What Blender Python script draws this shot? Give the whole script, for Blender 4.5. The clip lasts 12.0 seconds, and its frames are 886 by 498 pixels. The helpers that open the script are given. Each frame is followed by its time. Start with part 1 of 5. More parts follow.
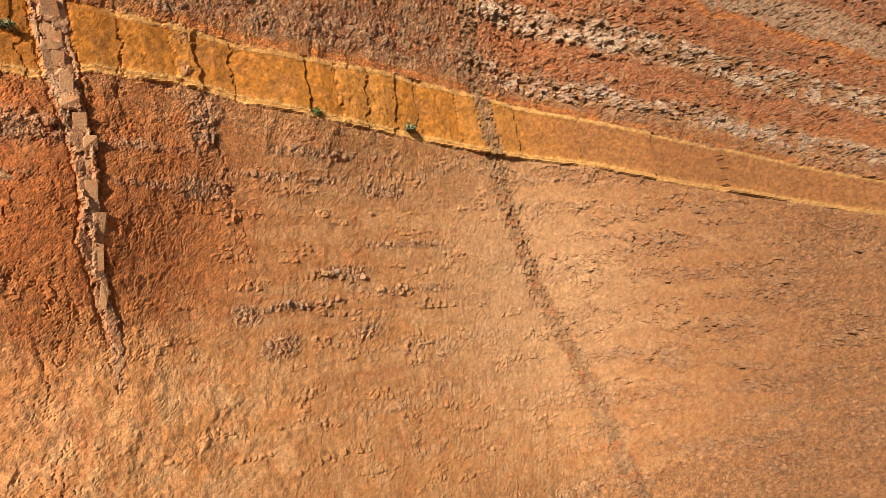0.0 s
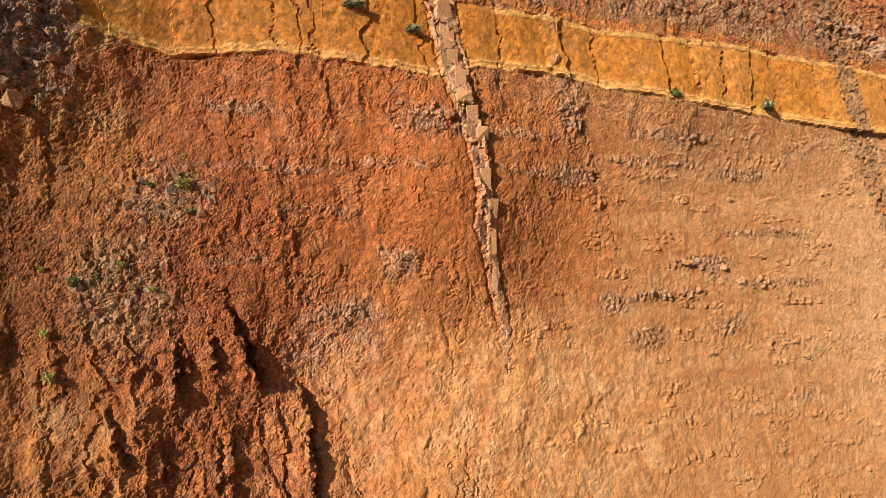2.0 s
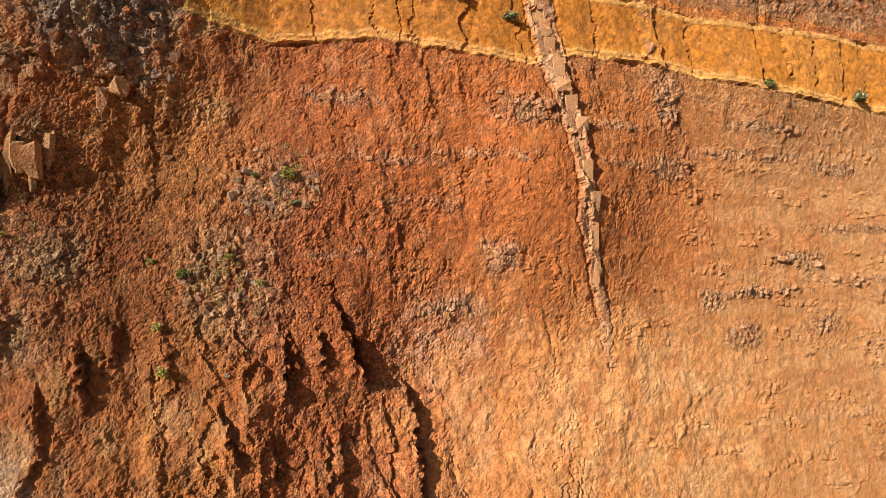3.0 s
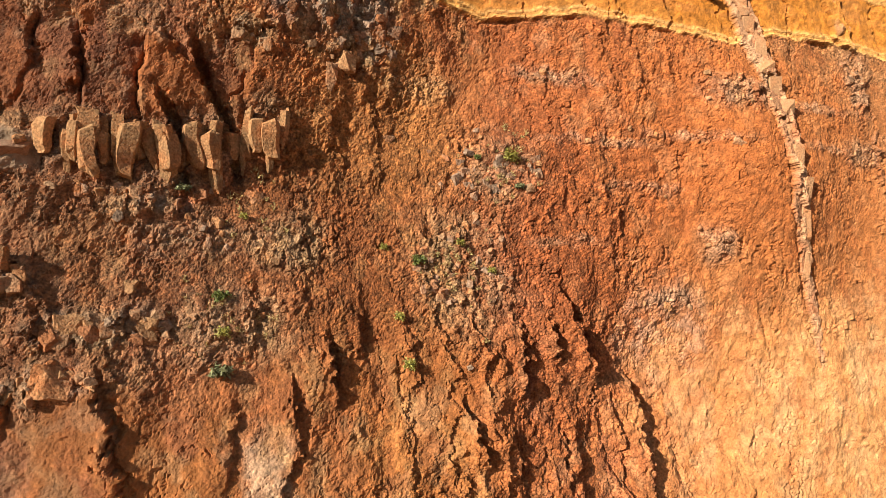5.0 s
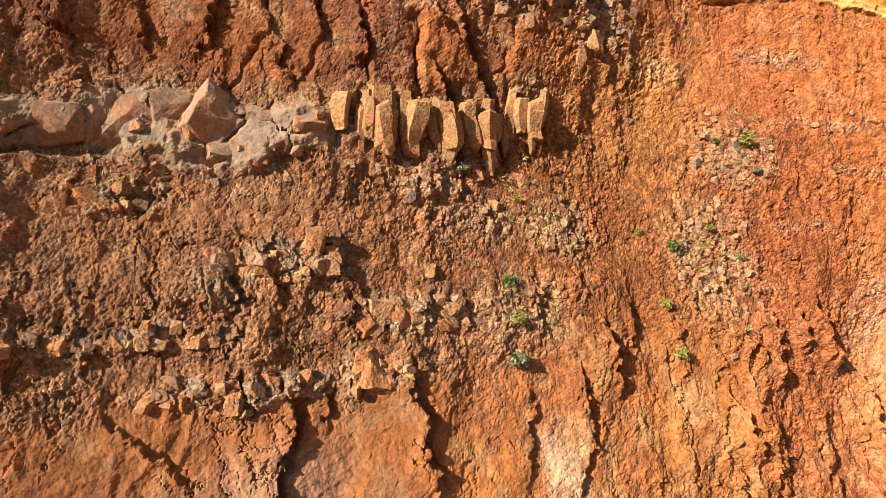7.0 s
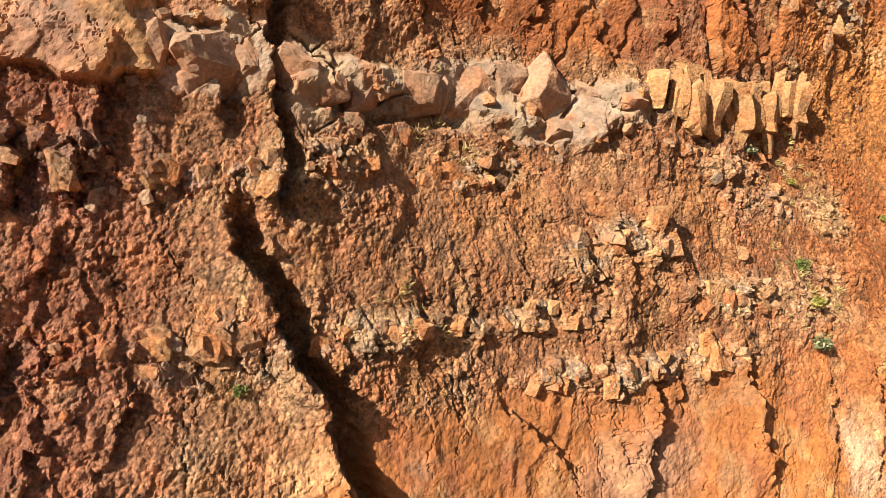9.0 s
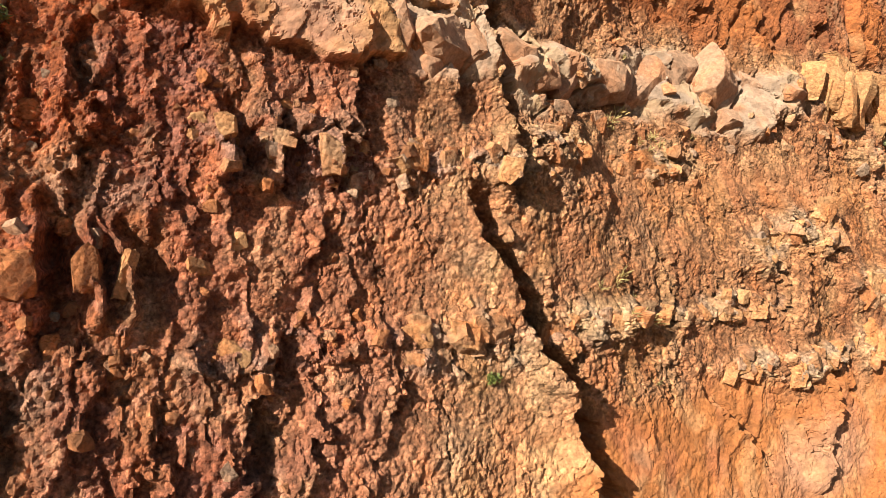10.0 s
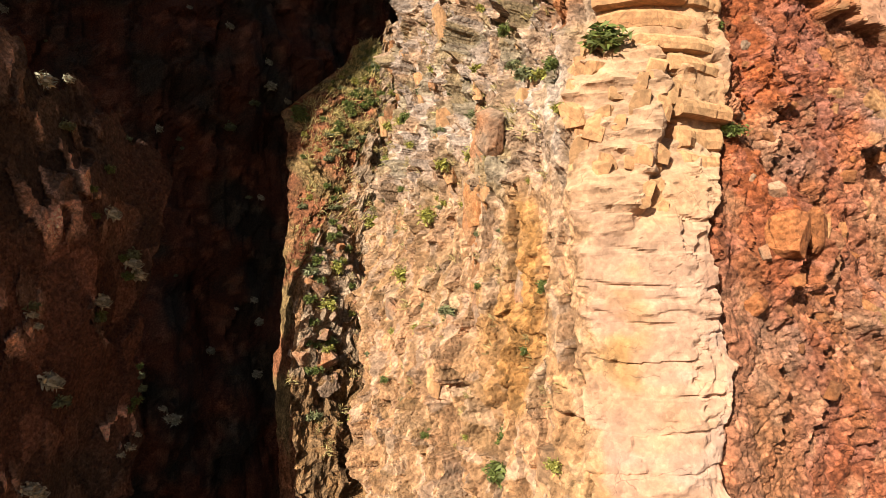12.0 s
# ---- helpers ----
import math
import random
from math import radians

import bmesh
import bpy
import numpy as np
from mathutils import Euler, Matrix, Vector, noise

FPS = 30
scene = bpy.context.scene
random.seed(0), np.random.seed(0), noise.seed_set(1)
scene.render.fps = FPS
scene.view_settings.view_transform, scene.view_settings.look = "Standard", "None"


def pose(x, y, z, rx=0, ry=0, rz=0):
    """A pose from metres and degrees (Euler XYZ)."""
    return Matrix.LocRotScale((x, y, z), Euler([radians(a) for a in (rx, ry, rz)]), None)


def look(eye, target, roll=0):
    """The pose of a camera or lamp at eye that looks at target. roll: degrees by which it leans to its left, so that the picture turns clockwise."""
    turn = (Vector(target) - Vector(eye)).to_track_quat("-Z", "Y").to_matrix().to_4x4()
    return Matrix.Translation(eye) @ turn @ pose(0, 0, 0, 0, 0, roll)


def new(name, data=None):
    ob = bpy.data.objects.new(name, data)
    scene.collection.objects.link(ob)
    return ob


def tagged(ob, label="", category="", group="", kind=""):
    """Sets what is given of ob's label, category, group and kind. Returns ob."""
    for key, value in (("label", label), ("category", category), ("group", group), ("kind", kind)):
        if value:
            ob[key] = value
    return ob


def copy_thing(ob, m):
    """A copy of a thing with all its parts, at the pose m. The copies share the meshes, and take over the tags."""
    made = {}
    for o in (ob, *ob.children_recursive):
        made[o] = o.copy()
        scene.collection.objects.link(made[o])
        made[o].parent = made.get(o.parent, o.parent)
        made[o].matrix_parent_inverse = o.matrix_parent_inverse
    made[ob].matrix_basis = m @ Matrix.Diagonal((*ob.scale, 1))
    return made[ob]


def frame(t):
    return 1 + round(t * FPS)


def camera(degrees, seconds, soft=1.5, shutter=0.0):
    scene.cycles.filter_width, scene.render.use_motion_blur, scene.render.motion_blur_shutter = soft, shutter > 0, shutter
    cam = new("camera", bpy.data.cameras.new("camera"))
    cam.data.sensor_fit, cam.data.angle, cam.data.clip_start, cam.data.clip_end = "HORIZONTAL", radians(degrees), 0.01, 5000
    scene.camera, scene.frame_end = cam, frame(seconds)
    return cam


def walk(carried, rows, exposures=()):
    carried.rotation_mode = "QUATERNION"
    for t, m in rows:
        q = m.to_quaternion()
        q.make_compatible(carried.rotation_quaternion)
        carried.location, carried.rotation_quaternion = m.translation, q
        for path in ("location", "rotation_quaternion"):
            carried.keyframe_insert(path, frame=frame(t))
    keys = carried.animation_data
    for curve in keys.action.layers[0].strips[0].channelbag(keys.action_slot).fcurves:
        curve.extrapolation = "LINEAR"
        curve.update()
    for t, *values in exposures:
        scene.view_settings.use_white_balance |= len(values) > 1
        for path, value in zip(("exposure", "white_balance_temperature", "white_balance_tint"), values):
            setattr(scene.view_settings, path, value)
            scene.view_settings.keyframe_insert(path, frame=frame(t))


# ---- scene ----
cam = camera(67.5, 12.0, soft=0.7)
PATH = [
    (0.0, (1.487, -38.516, 40.121), (3.274, -36.538, 40.096), -0.1),
    (0.5, (0.286, -37.416, 39.985), (1.956, -35.336, 39.957), -0.0),
    (1.0, (-1.174, -36.111, 39.791), (0.244, -33.852, 39.761), -0.1),
    (1.5, (-2.921, -34.755, 39.584), (-1.799, -32.335, 39.553), 0.1),
    (2.0, (-4.71, -33.469, 39.417), (-3.723, -30.992, 39.384), 0.1),
    (2.5, (-6.723, -32.099, 39.283), (-5.782, -29.604, 39.244), 0.3),
    (2.7, (-7.524, -31.538, 39.259), (-6.584, -29.042, 39.216), 0.3),
    (4.3, (-14.631, -27.393, 38.753), (-13.659, -24.91, 38.713), 0.8),
    (4.5, (-15.542, -26.866, 38.713), (-14.58, -24.38, 38.663), 0.5),
    (5.0, (-17.943, -25.559, 38.459), (-17.01, -23.062, 38.416), 0.5),
    (5.5, (-20.3, -24.315, 38.187), (-19.365, -21.817, 38.155), 0.5),
    (6.0, (-22.791, -23.07, 37.912), (-21.844, -20.578, 37.888), 0.3),
    (6.5, (-25.163, -21.892, 37.779), (-24.202, -19.404, 37.751), 0.4),
    (6.7, (-26.203, -21.43, 37.744), (-25.235, -18.946, 37.713), 0.4),
    (8.3, (-34.558, -17.514, 37.18), (-33.497, -15.068, 37.155), 0.5),
    (8.5, (-35.549, -17.036, 37.141), (-34.474, -14.596, 37.111), 0.6),
    (9.0, (-38.032, -15.828, 37.059), (-36.93, -13.4, 37.011), 0.8),
    (9.3, (-39.523, -15.09, 36.995), (-38.41, -12.667, 36.939), 0.9),
    (9.5, (-40.558, -14.603, 36.963), (-39.427, -12.189, 36.899), 1.0),
    (10.0, (-43.126, -13.328, 36.767), (-41.955, -10.934, 36.705), 1.0),
    (10.5, (-45.948, -12.049, 36.593), (-44.711, -9.686, 36.532), 1.0),
    (11.0, (-48.782, -10.618, 36.38), (-47.48, -8.29, 36.327), 1.0),
    (11.5, (-51.801, -9.243, 36.232), (-50.442, -6.949, 36.153), 1.5),
    (12.0, (-55.025, -7.354, 35.96), (-53.569, -5.122, 35.883), 1.5),
]
walk(cam, [(t, look(eye, target, roll)) for t, eye, target, roll in PATH],
     [(0.0, 0.60), (2.5, 0.60), (5.0, 0.80), (8.5, 0.98), (10.5, 0.98), (11.2, 0.82), (12.0, 0.57)])

# ---- light ----
SUN = Vector((-0.89, -0.42, 0.45)).normalized()
world = bpy.data.worlds.new("sky")
scene.world = world
world.use_nodes = True
wn = world.node_tree.nodes
sky = wn.new("ShaderNodeTexSky")
sky.sky_type = "NISHITA"
sky.sun_disc = False
sky.sun_elevation = math.asin(SUN.z)
sky.sun_rotation = math.atan2(SUN.x, SUN.y)
world.node_tree.links.new(sky.outputs[0], wn["Background"].inputs[0])
wn["Background"].inputs[1].default_value = 0.05
sun = new("sun", bpy.data.lights.new("sun", "SUN"))
sun.data.energy = 5.0
sun.data.angle = radians(0.5)
sun.data.color = (1.0, 0.935, 0.845)
sun.matrix_world = look((0, 0, 200), Vector((0, 0, 200)) - SUN)

# ---- noise on arrays ----
RNG = np.random.RandomState(7)
PERM = np.tile(RNG.permutation(4096), 3).astype(np.int32)
GRAD = np.stack([np.cos(np.arange(4096) * 2.399963), np.sin(np.arange(4096) * 2.399963)]).astype(np.float32)
RAND = RNG.rand(4, 4096).astype(np.float32)


def cell(ix, iz, seed):
    return PERM[(PERM[(ix + seed * 131) & 4095] + iz) & 4095]


def perlin(x, z, seed=0):
    """Gradient noise, about -0.7 to 0.7."""
    ix, iz = np.floor(x).astype(np.int32), np.floor(z).astype(np.int32)
    fx, fz = (x - ix).astype(np.float32), (z - iz).astype(np.float32)
    u, v = fx * fx * fx * (fx * (fx * 6 - 15) + 10), fz * fz * fz * (fz * (fz * 6 - 15) + 10)

    def corner(a, b):
        h = cell(ix + a, iz + b, seed)
        return GRAD[0][h] * (fx - a) + GRAD[1][h] * (fz - b)
    low = corner(0, 0) * (1 - u) + corner(1, 0) * u
    high = corner(0, 1) * (1 - u) + corner(1, 1) * u
    return low * (1 - v) + high * v


def fbm(x, z, octaves, seed=0, gain=0.5):
    total, amp, f = 0, 1.0, 1.0
    for k in range(octaves):
        total = total + amp * perlin(x * f, z * f, seed + k)
        amp, f = amp * gain, f * 2.03
    return total


def ridged(x, z, octaves, seed=0):
    total, amp, f = 0, 1.0, 1.0
    for k in range(octaves):
        total = total + amp * (1 - 2.2 * np.abs(perlin(x * f, z * f, seed + k)))
        amp, f = amp * 0.5, f * 2.1
    return total


def blocks(x, z, seed=0):
    """Broken rock on a jittered unit grid: a faceted height from -0.5 to 0.5 about, the distance from the joint, a random number per block."""
    ix, iz = np.floor(x).astype(np.int32), np.floor(z).astype(np.int32)
    best = np.full(x.shape, 9.0, np.float32)
    second = np.full(x.shape, 9.0, np.float32)
    hid = np.zeros(x.shape, np.int32)
    dx0, dz0 = np.zeros(x.shape, np.float32), np.zeros(x.shape, np.float32)
    for a in (-1, 0, 1):
        for b in (-1, 0, 1):
            h = cell(ix + a, iz + b, seed)
            dx = (x - (ix + a + RAND[0][h])).astype(np.float32)
            dz = (z - (iz + b + RAND[1][h])).astype(np.float32)
            d = dx * dx + dz * dz
            near = d < best
            second = np.where(near, best, np.minimum(second, d))
            best = np.where(near, d, best)
            hid = np.where(near, h, hid)
            dx0, dz0 = np.where(near, dx, dx0), np.where(near, dz, dz0)
    r = RAND[2][hid]
    tilt = RAND[3][hid] * 6.283
    h = (r - 0.5) * 0.7 + (np.cos(tilt) * dx0 + np.sin(tilt) * dz0) * 0.75
    return h, np.sqrt(second) - np.sqrt(best), r


def smooth(a, b, t):
    t = np.clip((t - a) / (b - a), 0, 1)
    return t * t * (3 - 2 * t)


def patch(x, z, cx, cz, rx, rz, soft=0.4, power=2.0):
    d = (np.abs((x - cx) / rx) ** power + np.abs((z - cz) / rz) ** power) ** (1 / power)
    return 1 - smooth(1 - soft, 1 + soft, d)


# ---- materials ----
def rock_material(name, attribute=True, colour=(0.5, 0.25, 0.1), vary=0.42, rough=0.92, bump=0.7, grain=10.0, dusty=0.75, spread=0.25):
    mat = bpy.data.materials.new(name)
    mat.use_nodes = True
    nodes, link = mat.node_tree.nodes, mat.node_tree.links.new
    shader = nodes["Principled BSDF"]
    shader.inputs["Roughness"].default_value = rough
    shader.inputs["Specular IOR Level"].default_value = 0.25
    shader.inputs["Diffuse Roughness"].default_value = 1.0
    place = nodes.new("ShaderNodeNewGeometry")
    fine = nodes.new("ShaderNodeTexNoise")
    fine.inputs["Scale"].default_value = grain
    fine.inputs["Detail"].default_value = 8
    fine.inputs["Roughness"].default_value = 0.72
    link(place.outputs["Position"], fine.inputs["Vector"])
    big = nodes.new("ShaderNodeTexNoise")
    big.inputs["Scale"].default_value = 1.3
    big.inputs["Detail"].default_value = 6
    link(place.outputs["Position"], big.inputs["Vector"])
    ramp = nodes.new("ShaderNodeMapRange")
    ramp.inputs[1].default_value, ramp.inputs[2].default_value = 0.3, 0.7
    ramp.inputs[3].default_value, ramp.inputs[4].default_value = 1 - vary, 1 + vary
    link(fine.outputs["Fac"], ramp.inputs[0])
    ramp2 = nodes.new("ShaderNodeMapRange")
    ramp2.inputs[1].default_value, ramp2.inputs[2].default_value = 0.3, 0.7
    ramp2.inputs[3].default_value, ramp2.inputs[4].default_value = 0.85, 1.15
    link(big.outputs["Fac"], ramp2.inputs[0])
    grit = nodes.new("ShaderNodeTexVoronoi")
    grit.inputs["Scale"].default_value = grain * 1.1
    speck = nodes.new("ShaderNodeSeparateColor")
    link(grit.outputs["Color"], speck.inputs[0])
    tone = nodes.new("ShaderNodeMapRange")
    tone.inputs[3].default_value, tone.inputs[4].default_value = 1 - 0.5 * vary, 1 + 0.5 * vary
    link(speck.outputs[0], tone.inputs[0])
    both = nodes.new("ShaderNodeMath")
    both.operation = "MULTIPLY"
    link(ramp.outputs[0], both.inputs[0])
    link(tone.outputs[0], both.inputs[1])
    even = nodes.new("ShaderNodeMix")
    even.inputs[0].default_value = 1.0
    even.inputs[2].default_value = 1.0
    link(both.outputs[0], even.inputs[3])
    # thin cracks, darker and cut into the bump, in some stretches only
    split = nodes.new("ShaderNodeTexVoronoi")
    split.feature = "DISTANCE_TO_EDGE"
    split.inputs["Scale"].default_value = 1.5
    bent = nodes.new("ShaderNodeVectorMath")
    bent.operation = "MULTIPLY_ADD"
    bent.inputs[1].default_value = (0.9, 0.9, 0.9)
    link(big.outputs["Color"], bent.inputs[0])
    link(place.outputs["Position"], bent.inputs[2])
    link(bent.outputs[0], split.inputs["Vector"])
    where = nodes.new("ShaderNodeMapRange")
    where.inputs[1].default_value, where.inputs[2].default_value = 0.47, 0.62
    where.inputs[3].default_value, where.inputs[4].default_value = 0.0008, 0.022
    link(big.outputs["Fac"], where.inputs[0])
    sound_ = nodes.new("ShaderNodeMapRange")
    sound_.inputs[3].default_value, sound_.inputs[4].default_value = 0.0, 1.0
    link(split.outputs["Distance"], sound_.inputs[0])
    link(where.outputs[0], sound_.inputs[2])
    crack_tone = nodes.new("ShaderNodeMapRange")
    crack_tone.inputs[3].default_value, crack_tone.inputs[4].default_value = 0.6, 1.0
    link(sound_.outputs[0], crack_tone.inputs[0])
    broad_tone = nodes.new("ShaderNodeMath")
    broad_tone.operation = "MULTIPLY"
    link(ramp2.outputs[0], broad_tone.inputs[0])
    link(crack_tone.outputs[0], broad_tone.inputs[1])
    grains = nodes.new("ShaderNodeMath")
    grains.operation = "MULTIPLY"
    link(even.outputs[0], grains.inputs[0])
    link(broad_tone.outputs[0], grains.inputs[1])
    if attribute:
        tint = nodes.new("ShaderNodeAttribute")
        tint.attribute_name = "rock_tint"
        source = tint.outputs["Color"]
        link(tint.outputs["Alpha"], even.inputs[0])
    else:
        info = nodes.new("ShaderNodeObjectInfo")
        hue = nodes.new("ShaderNodeHueSaturation")
        hue.inputs["Color"].default_value = (*colour, 1)
        value = nodes.new("ShaderNodeMapRange")
        value.inputs[3].default_value, value.inputs[4].default_value = 1 - spread, 1 + spread
        link(info.outputs["Random"], value.inputs[0])
        link(value.outputs[0], hue.inputs["Value"])
        dust = nodes.new("ShaderNodeMix")
        dust.data_type = "RGBA"
        dust.inputs[7].default_value = (0.42, 0.155, 0.05, 1)
        amount = nodes.new("ShaderNodeMapRange")
        amount.inputs[1].default_value, amount.inputs[2].default_value = 0.42, 0.68
        amount.inputs[4].default_value = dusty
        link(big.outputs["Fac"], amount.inputs[0])
        link(amount.outputs[0], dust.inputs[0])
        link(hue.outputs["Color"], dust.inputs[6])
        source = dust.outputs[2]
    scaled = nodes.new("ShaderNodeVectorMath")
    scaled.operation = "SCALE"
    link(source, scaled.inputs[0])
    link(grains.outputs[0], scaled.inputs["Scale"])
    link(scaled.outputs[0], shader.inputs["Base Color"])
    gravel = nodes.new("ShaderNodeTexVoronoi")
    gravel.inputs["Scale"].default_value = grain * 1.1
    gravel.inputs["Randomness"].default_value = 1.0
    warp = nodes.new("ShaderNodeVectorMath")
    warp.operation = "MULTIPLY_ADD"
    warp.inputs[1].default_value = (0.10, 0.10, 0.10)
    link(fine.outputs["Color"], warp.inputs[0])
    link(place.outputs["Position"], warp.inputs[2])
    link(warp.outputs[0], gravel.inputs["Vector"])
    link(warp.outputs[0], grit.inputs["Vector"])
    heights = nodes.new("ShaderNodeMath")
    heights.operation = "MULTIPLY_ADD"
    heights.inputs[1].default_value = -0.7
    link(gravel.outputs["Distance"], heights.inputs[0])
    link(fine.outputs["Fac"], heights.inputs[2])
    cracked = nodes.new("ShaderNodeMath")
    cracked.operation = "MULTIPLY_ADD"
    cracked.inputs[1].default_value = 0.45
    link(sound_.outputs[0], cracked.inputs[0])
    link(heights.outputs[0], cracked.inputs[2])
    relief = nodes.new("ShaderNodeBump")
    relief.inputs["Strength"].default_value = bump
    if attribute:
        rugged = nodes.new("ShaderNodeMath")
        rugged.operation = "MULTIPLY"
        rugged.inputs[1].default_value = bump
        link(tint.outputs["Alpha"], rugged.inputs[0])
        link(rugged.outputs[0], relief.inputs["Strength"])
    relief.inputs["Distance"].default_value = 0.13
    link(cracked.outputs[0], relief.inputs["Height"])
    link(relief.outputs[0], shader.inputs["Normal"])
    return mat


CLIFF = rock_material("weathered_tuff_and_lava", vary=0.60, bump=1.0)

ORANGE = (0.52, 0.185, 0.048)
CLAY = (0.46, 0.21, 0.096)
RUST = (0.45, 0.135, 0.04)
RED = (0.34, 0.10, 0.038)
DARK = (0.29, 0.088, 0.037)
TAN = (0.455, 0.195, 0.062)
BUFF = (0.57, 0.31, 0.135)
PALE = (0.60, 0.34, 0.14)
CREAM = (0.66, 0.36, 0.11)
KHAKI = (0.47, 0.29, 0.165)
GREY = (0.42, 0.255, 0.14)
SLATE = (0.40, 0.24, 0.15)
SAND = (0.49, 0.30, 0.16)
BROWN = (0.31, 0.13, 0.055)


# ---- the cliff's large shape ----
BULGES = [(-5, 49, 1.5), (1.6, 31, 1.2), (10, 42, -1.6), (-10, 43, 1.4), (-17, 41, 0.9), (-29, 42, 1.2), (-36, 34, -0.5),
          (-25, 36, -0.3), (13, 30, -0.3), (26, 49, -0.8), (-9, 37, 0.6)]


def face_y(x, z):
    y = 1.03 + 0.0215 * x + 0.178 * (z - 40)
    for a, b, h in BULGES:
        y = y + h * np.exp(-((x - a) ** 2 + (z - b) ** 2) / 25)
    bend = np.maximum(x - 48, 0)
    return y - 0.42 * bend * bend / (bend + 12)


def corner_x(z):
    return np.interp(z, [4, 32, 34, 36.5, 38.3, 39.0, 40, 46], [-52, -47.6, -47.35, -47.22, -46.9, -46.55, -46.3, -45.8])


def grid_mesh(name, P, tint, material, rugged=None):
    """A sheet from an array of places, rows by columns."""
    n, m = P.shape[:2]
    me = bpy.data.meshes.new(name)
    i = np.arange(n * m, dtype=np.int32).reshape(n, m)
    quads = np.stack([i[:-1, :-1], i[:-1, 1:], i[1:, 1:], i[1:, :-1]], -1).reshape(-1, 4)
    me.vertices.add(n * m)
    me.vertices.foreach_set("co", P.astype(np.float32).ravel())
    me.loops.add(quads.size)
    me.loops.foreach_set("vertex_index", quads.ravel())
    me.polygons.add(len(quads))
    me.polygons.foreach_set("loop_start", np.arange(0, quads.size, 4, dtype=np.int32))
    me.polygons.foreach_set("use_smooth", np.zeros(len(quads), bool))
    me.update(calc_edges=True)
    col = me.color_attributes.new("rock_tint", "FLOAT_COLOR", "POINT")
    rgba = np.ones((n * m, 4), np.float32)
    rgba[:, :3] = tint.reshape(-1, 3)
    if rugged is not None:
        rgba[:, 3] = rugged.ravel()
    col.data.foreach_set("color", rgba.ravel())
    me.materials.append(material)
    return new(name, me)


def steps(knots):
    """Columns from (place, spacing) knots."""
    out = []
    for (a, da), (b, db) in zip(knots[:-1], knots[1:]):
        n = max(int((b - a) * 2 / (da + db)), 1)
        k = np.arange(n) / n
        out.append(a + (b - a) * (k * da * 2 / (da + db) + k * k * (1 - 2 * da / (da + db))))
    return np.concatenate(out + [[knots[-1][0]]])


S1 = steps([(-74, 0.4), (-68, 0.09), (-62, 0.05), (-57, 0.04), (-48, 0.03), (-36, 0.034), (-20, 0.05), (0, 0.07), (40, 0.11), (70, 0.2), (125, 0.5)])
ROWS_SEEN = 440
Q = np.concatenate([np.linspace(-6, -1.05, 22), np.linspace(-1, 1, ROWS_SEEN), np.linspace(1.05, 6, 22)])
mid = np.interp(S1, [-64, -48, -30, 0, 50, 110], [36.5, 36.3, 37.5, 39, 40, 40.5])
half = np.interp(S1, [-64, -48, -30, 0, 50, 110], [9, 6.3, 10.3, 15.5, 26, 40])
far = np.abs(Q)[:, None]
Z = mid + np.sign(Q)[:, None] * np.where(far <= 1, far * half, half + (far - 1) / 5 * np.where(Q[:, None] > 0, 110 - mid - half, mid - half + 2))
Z = Z.astype(np.float32)
S = np.broadcast_to(S1.astype(np.float32), Z.shape)

# the main face runs along x; past the corner the surface turns back along y, and again at the far end of the side wall
XC = corner_x(Z)
D = XC + 0.9 - S
R = 1.0
TURN_1 = math.pi / 2 - 0.14
ang = np.clip(D / R, 0, TURN_1)
past = np.maximum(D - R * TURN_1, 0)
SLOPE = np.interp(Z, [32, 33.5, 36, 44], [0.14, 0.16, 0.27, 0.27])
REACH = np.interp(Z, [24, 27.5, 29.4, 31.6, 33.6, 35, 36, 37.5, 39, 41, 43.5], [8.6, 9.2, 10.0, 10.6, 12.1, 14.2, 15.3, 14.6, 14.6, 13.9, 13.4])
along = np.minimum(past, REACH)
ang2 = np.clip((past - REACH) / 1.2, 0, 1.4)
rest = np.maximum(past - REACH - 1.2 * 1.4, 0)
Y0 = face_y(np.maximum(S, XC), Z)
X = np.where(D > 0, XC + 0.9 - R * np.sin(ang) + along * SLOPE + 1.2 * (1 - np.cos(ang2)) + rest, S)
Y = np.where(D > 0, Y0 + R * (1 - np.cos(ang)) + along * 0.99 + 1.2 * np.sin(ang2) + rest * 0.17, Y0)
turned = ang + ang2
NX, NY = -np.sin(turned), -np.cos(turned)

# ---- relief and colour of the face, in the plan of the face (S, Z) ----
H = np.zeros(Z.shape, np.float32)
T = np.empty(Z.shape + (3,), np.float32)
T[:] = ORANGE


def paint(mask, colour):
    T[:] = T + (np.asarray(colour, np.float32) - T) * mask[..., None]


def knobs(x, z, seed):
    """Rounded lumps that meet in creases: a height of about -0.4 to 0.5, the distance from the crease, a random number per lump."""
    ix, iz = np.floor(x).astype(np.int32), np.floor(z).astype(np.int32)
    best = np.full(x.shape, 9.0, np.float32)
    second = np.full(x.shape, 9.0, np.float32)
    hid = np.zeros(x.shape, np.int32)
    for a in (-1, 0, 1):
        for b in (-1, 0, 1):
            h = cell(ix + a, iz + b, seed)
            d = ((x - (ix + a + RAND[0][h])) ** 2 + (z - (iz + b + RAND[1][h])) ** 2 - 0.5 * RAND[2][h]).astype(np.float32)
            near_ = d < best
            second = np.where(near_, best, np.minimum(second, d))
            best = np.where(near_, d, best)
            hid = np.where(near_, h, hid)
    return 0.15 - best, second - best, RAND[3][hid]


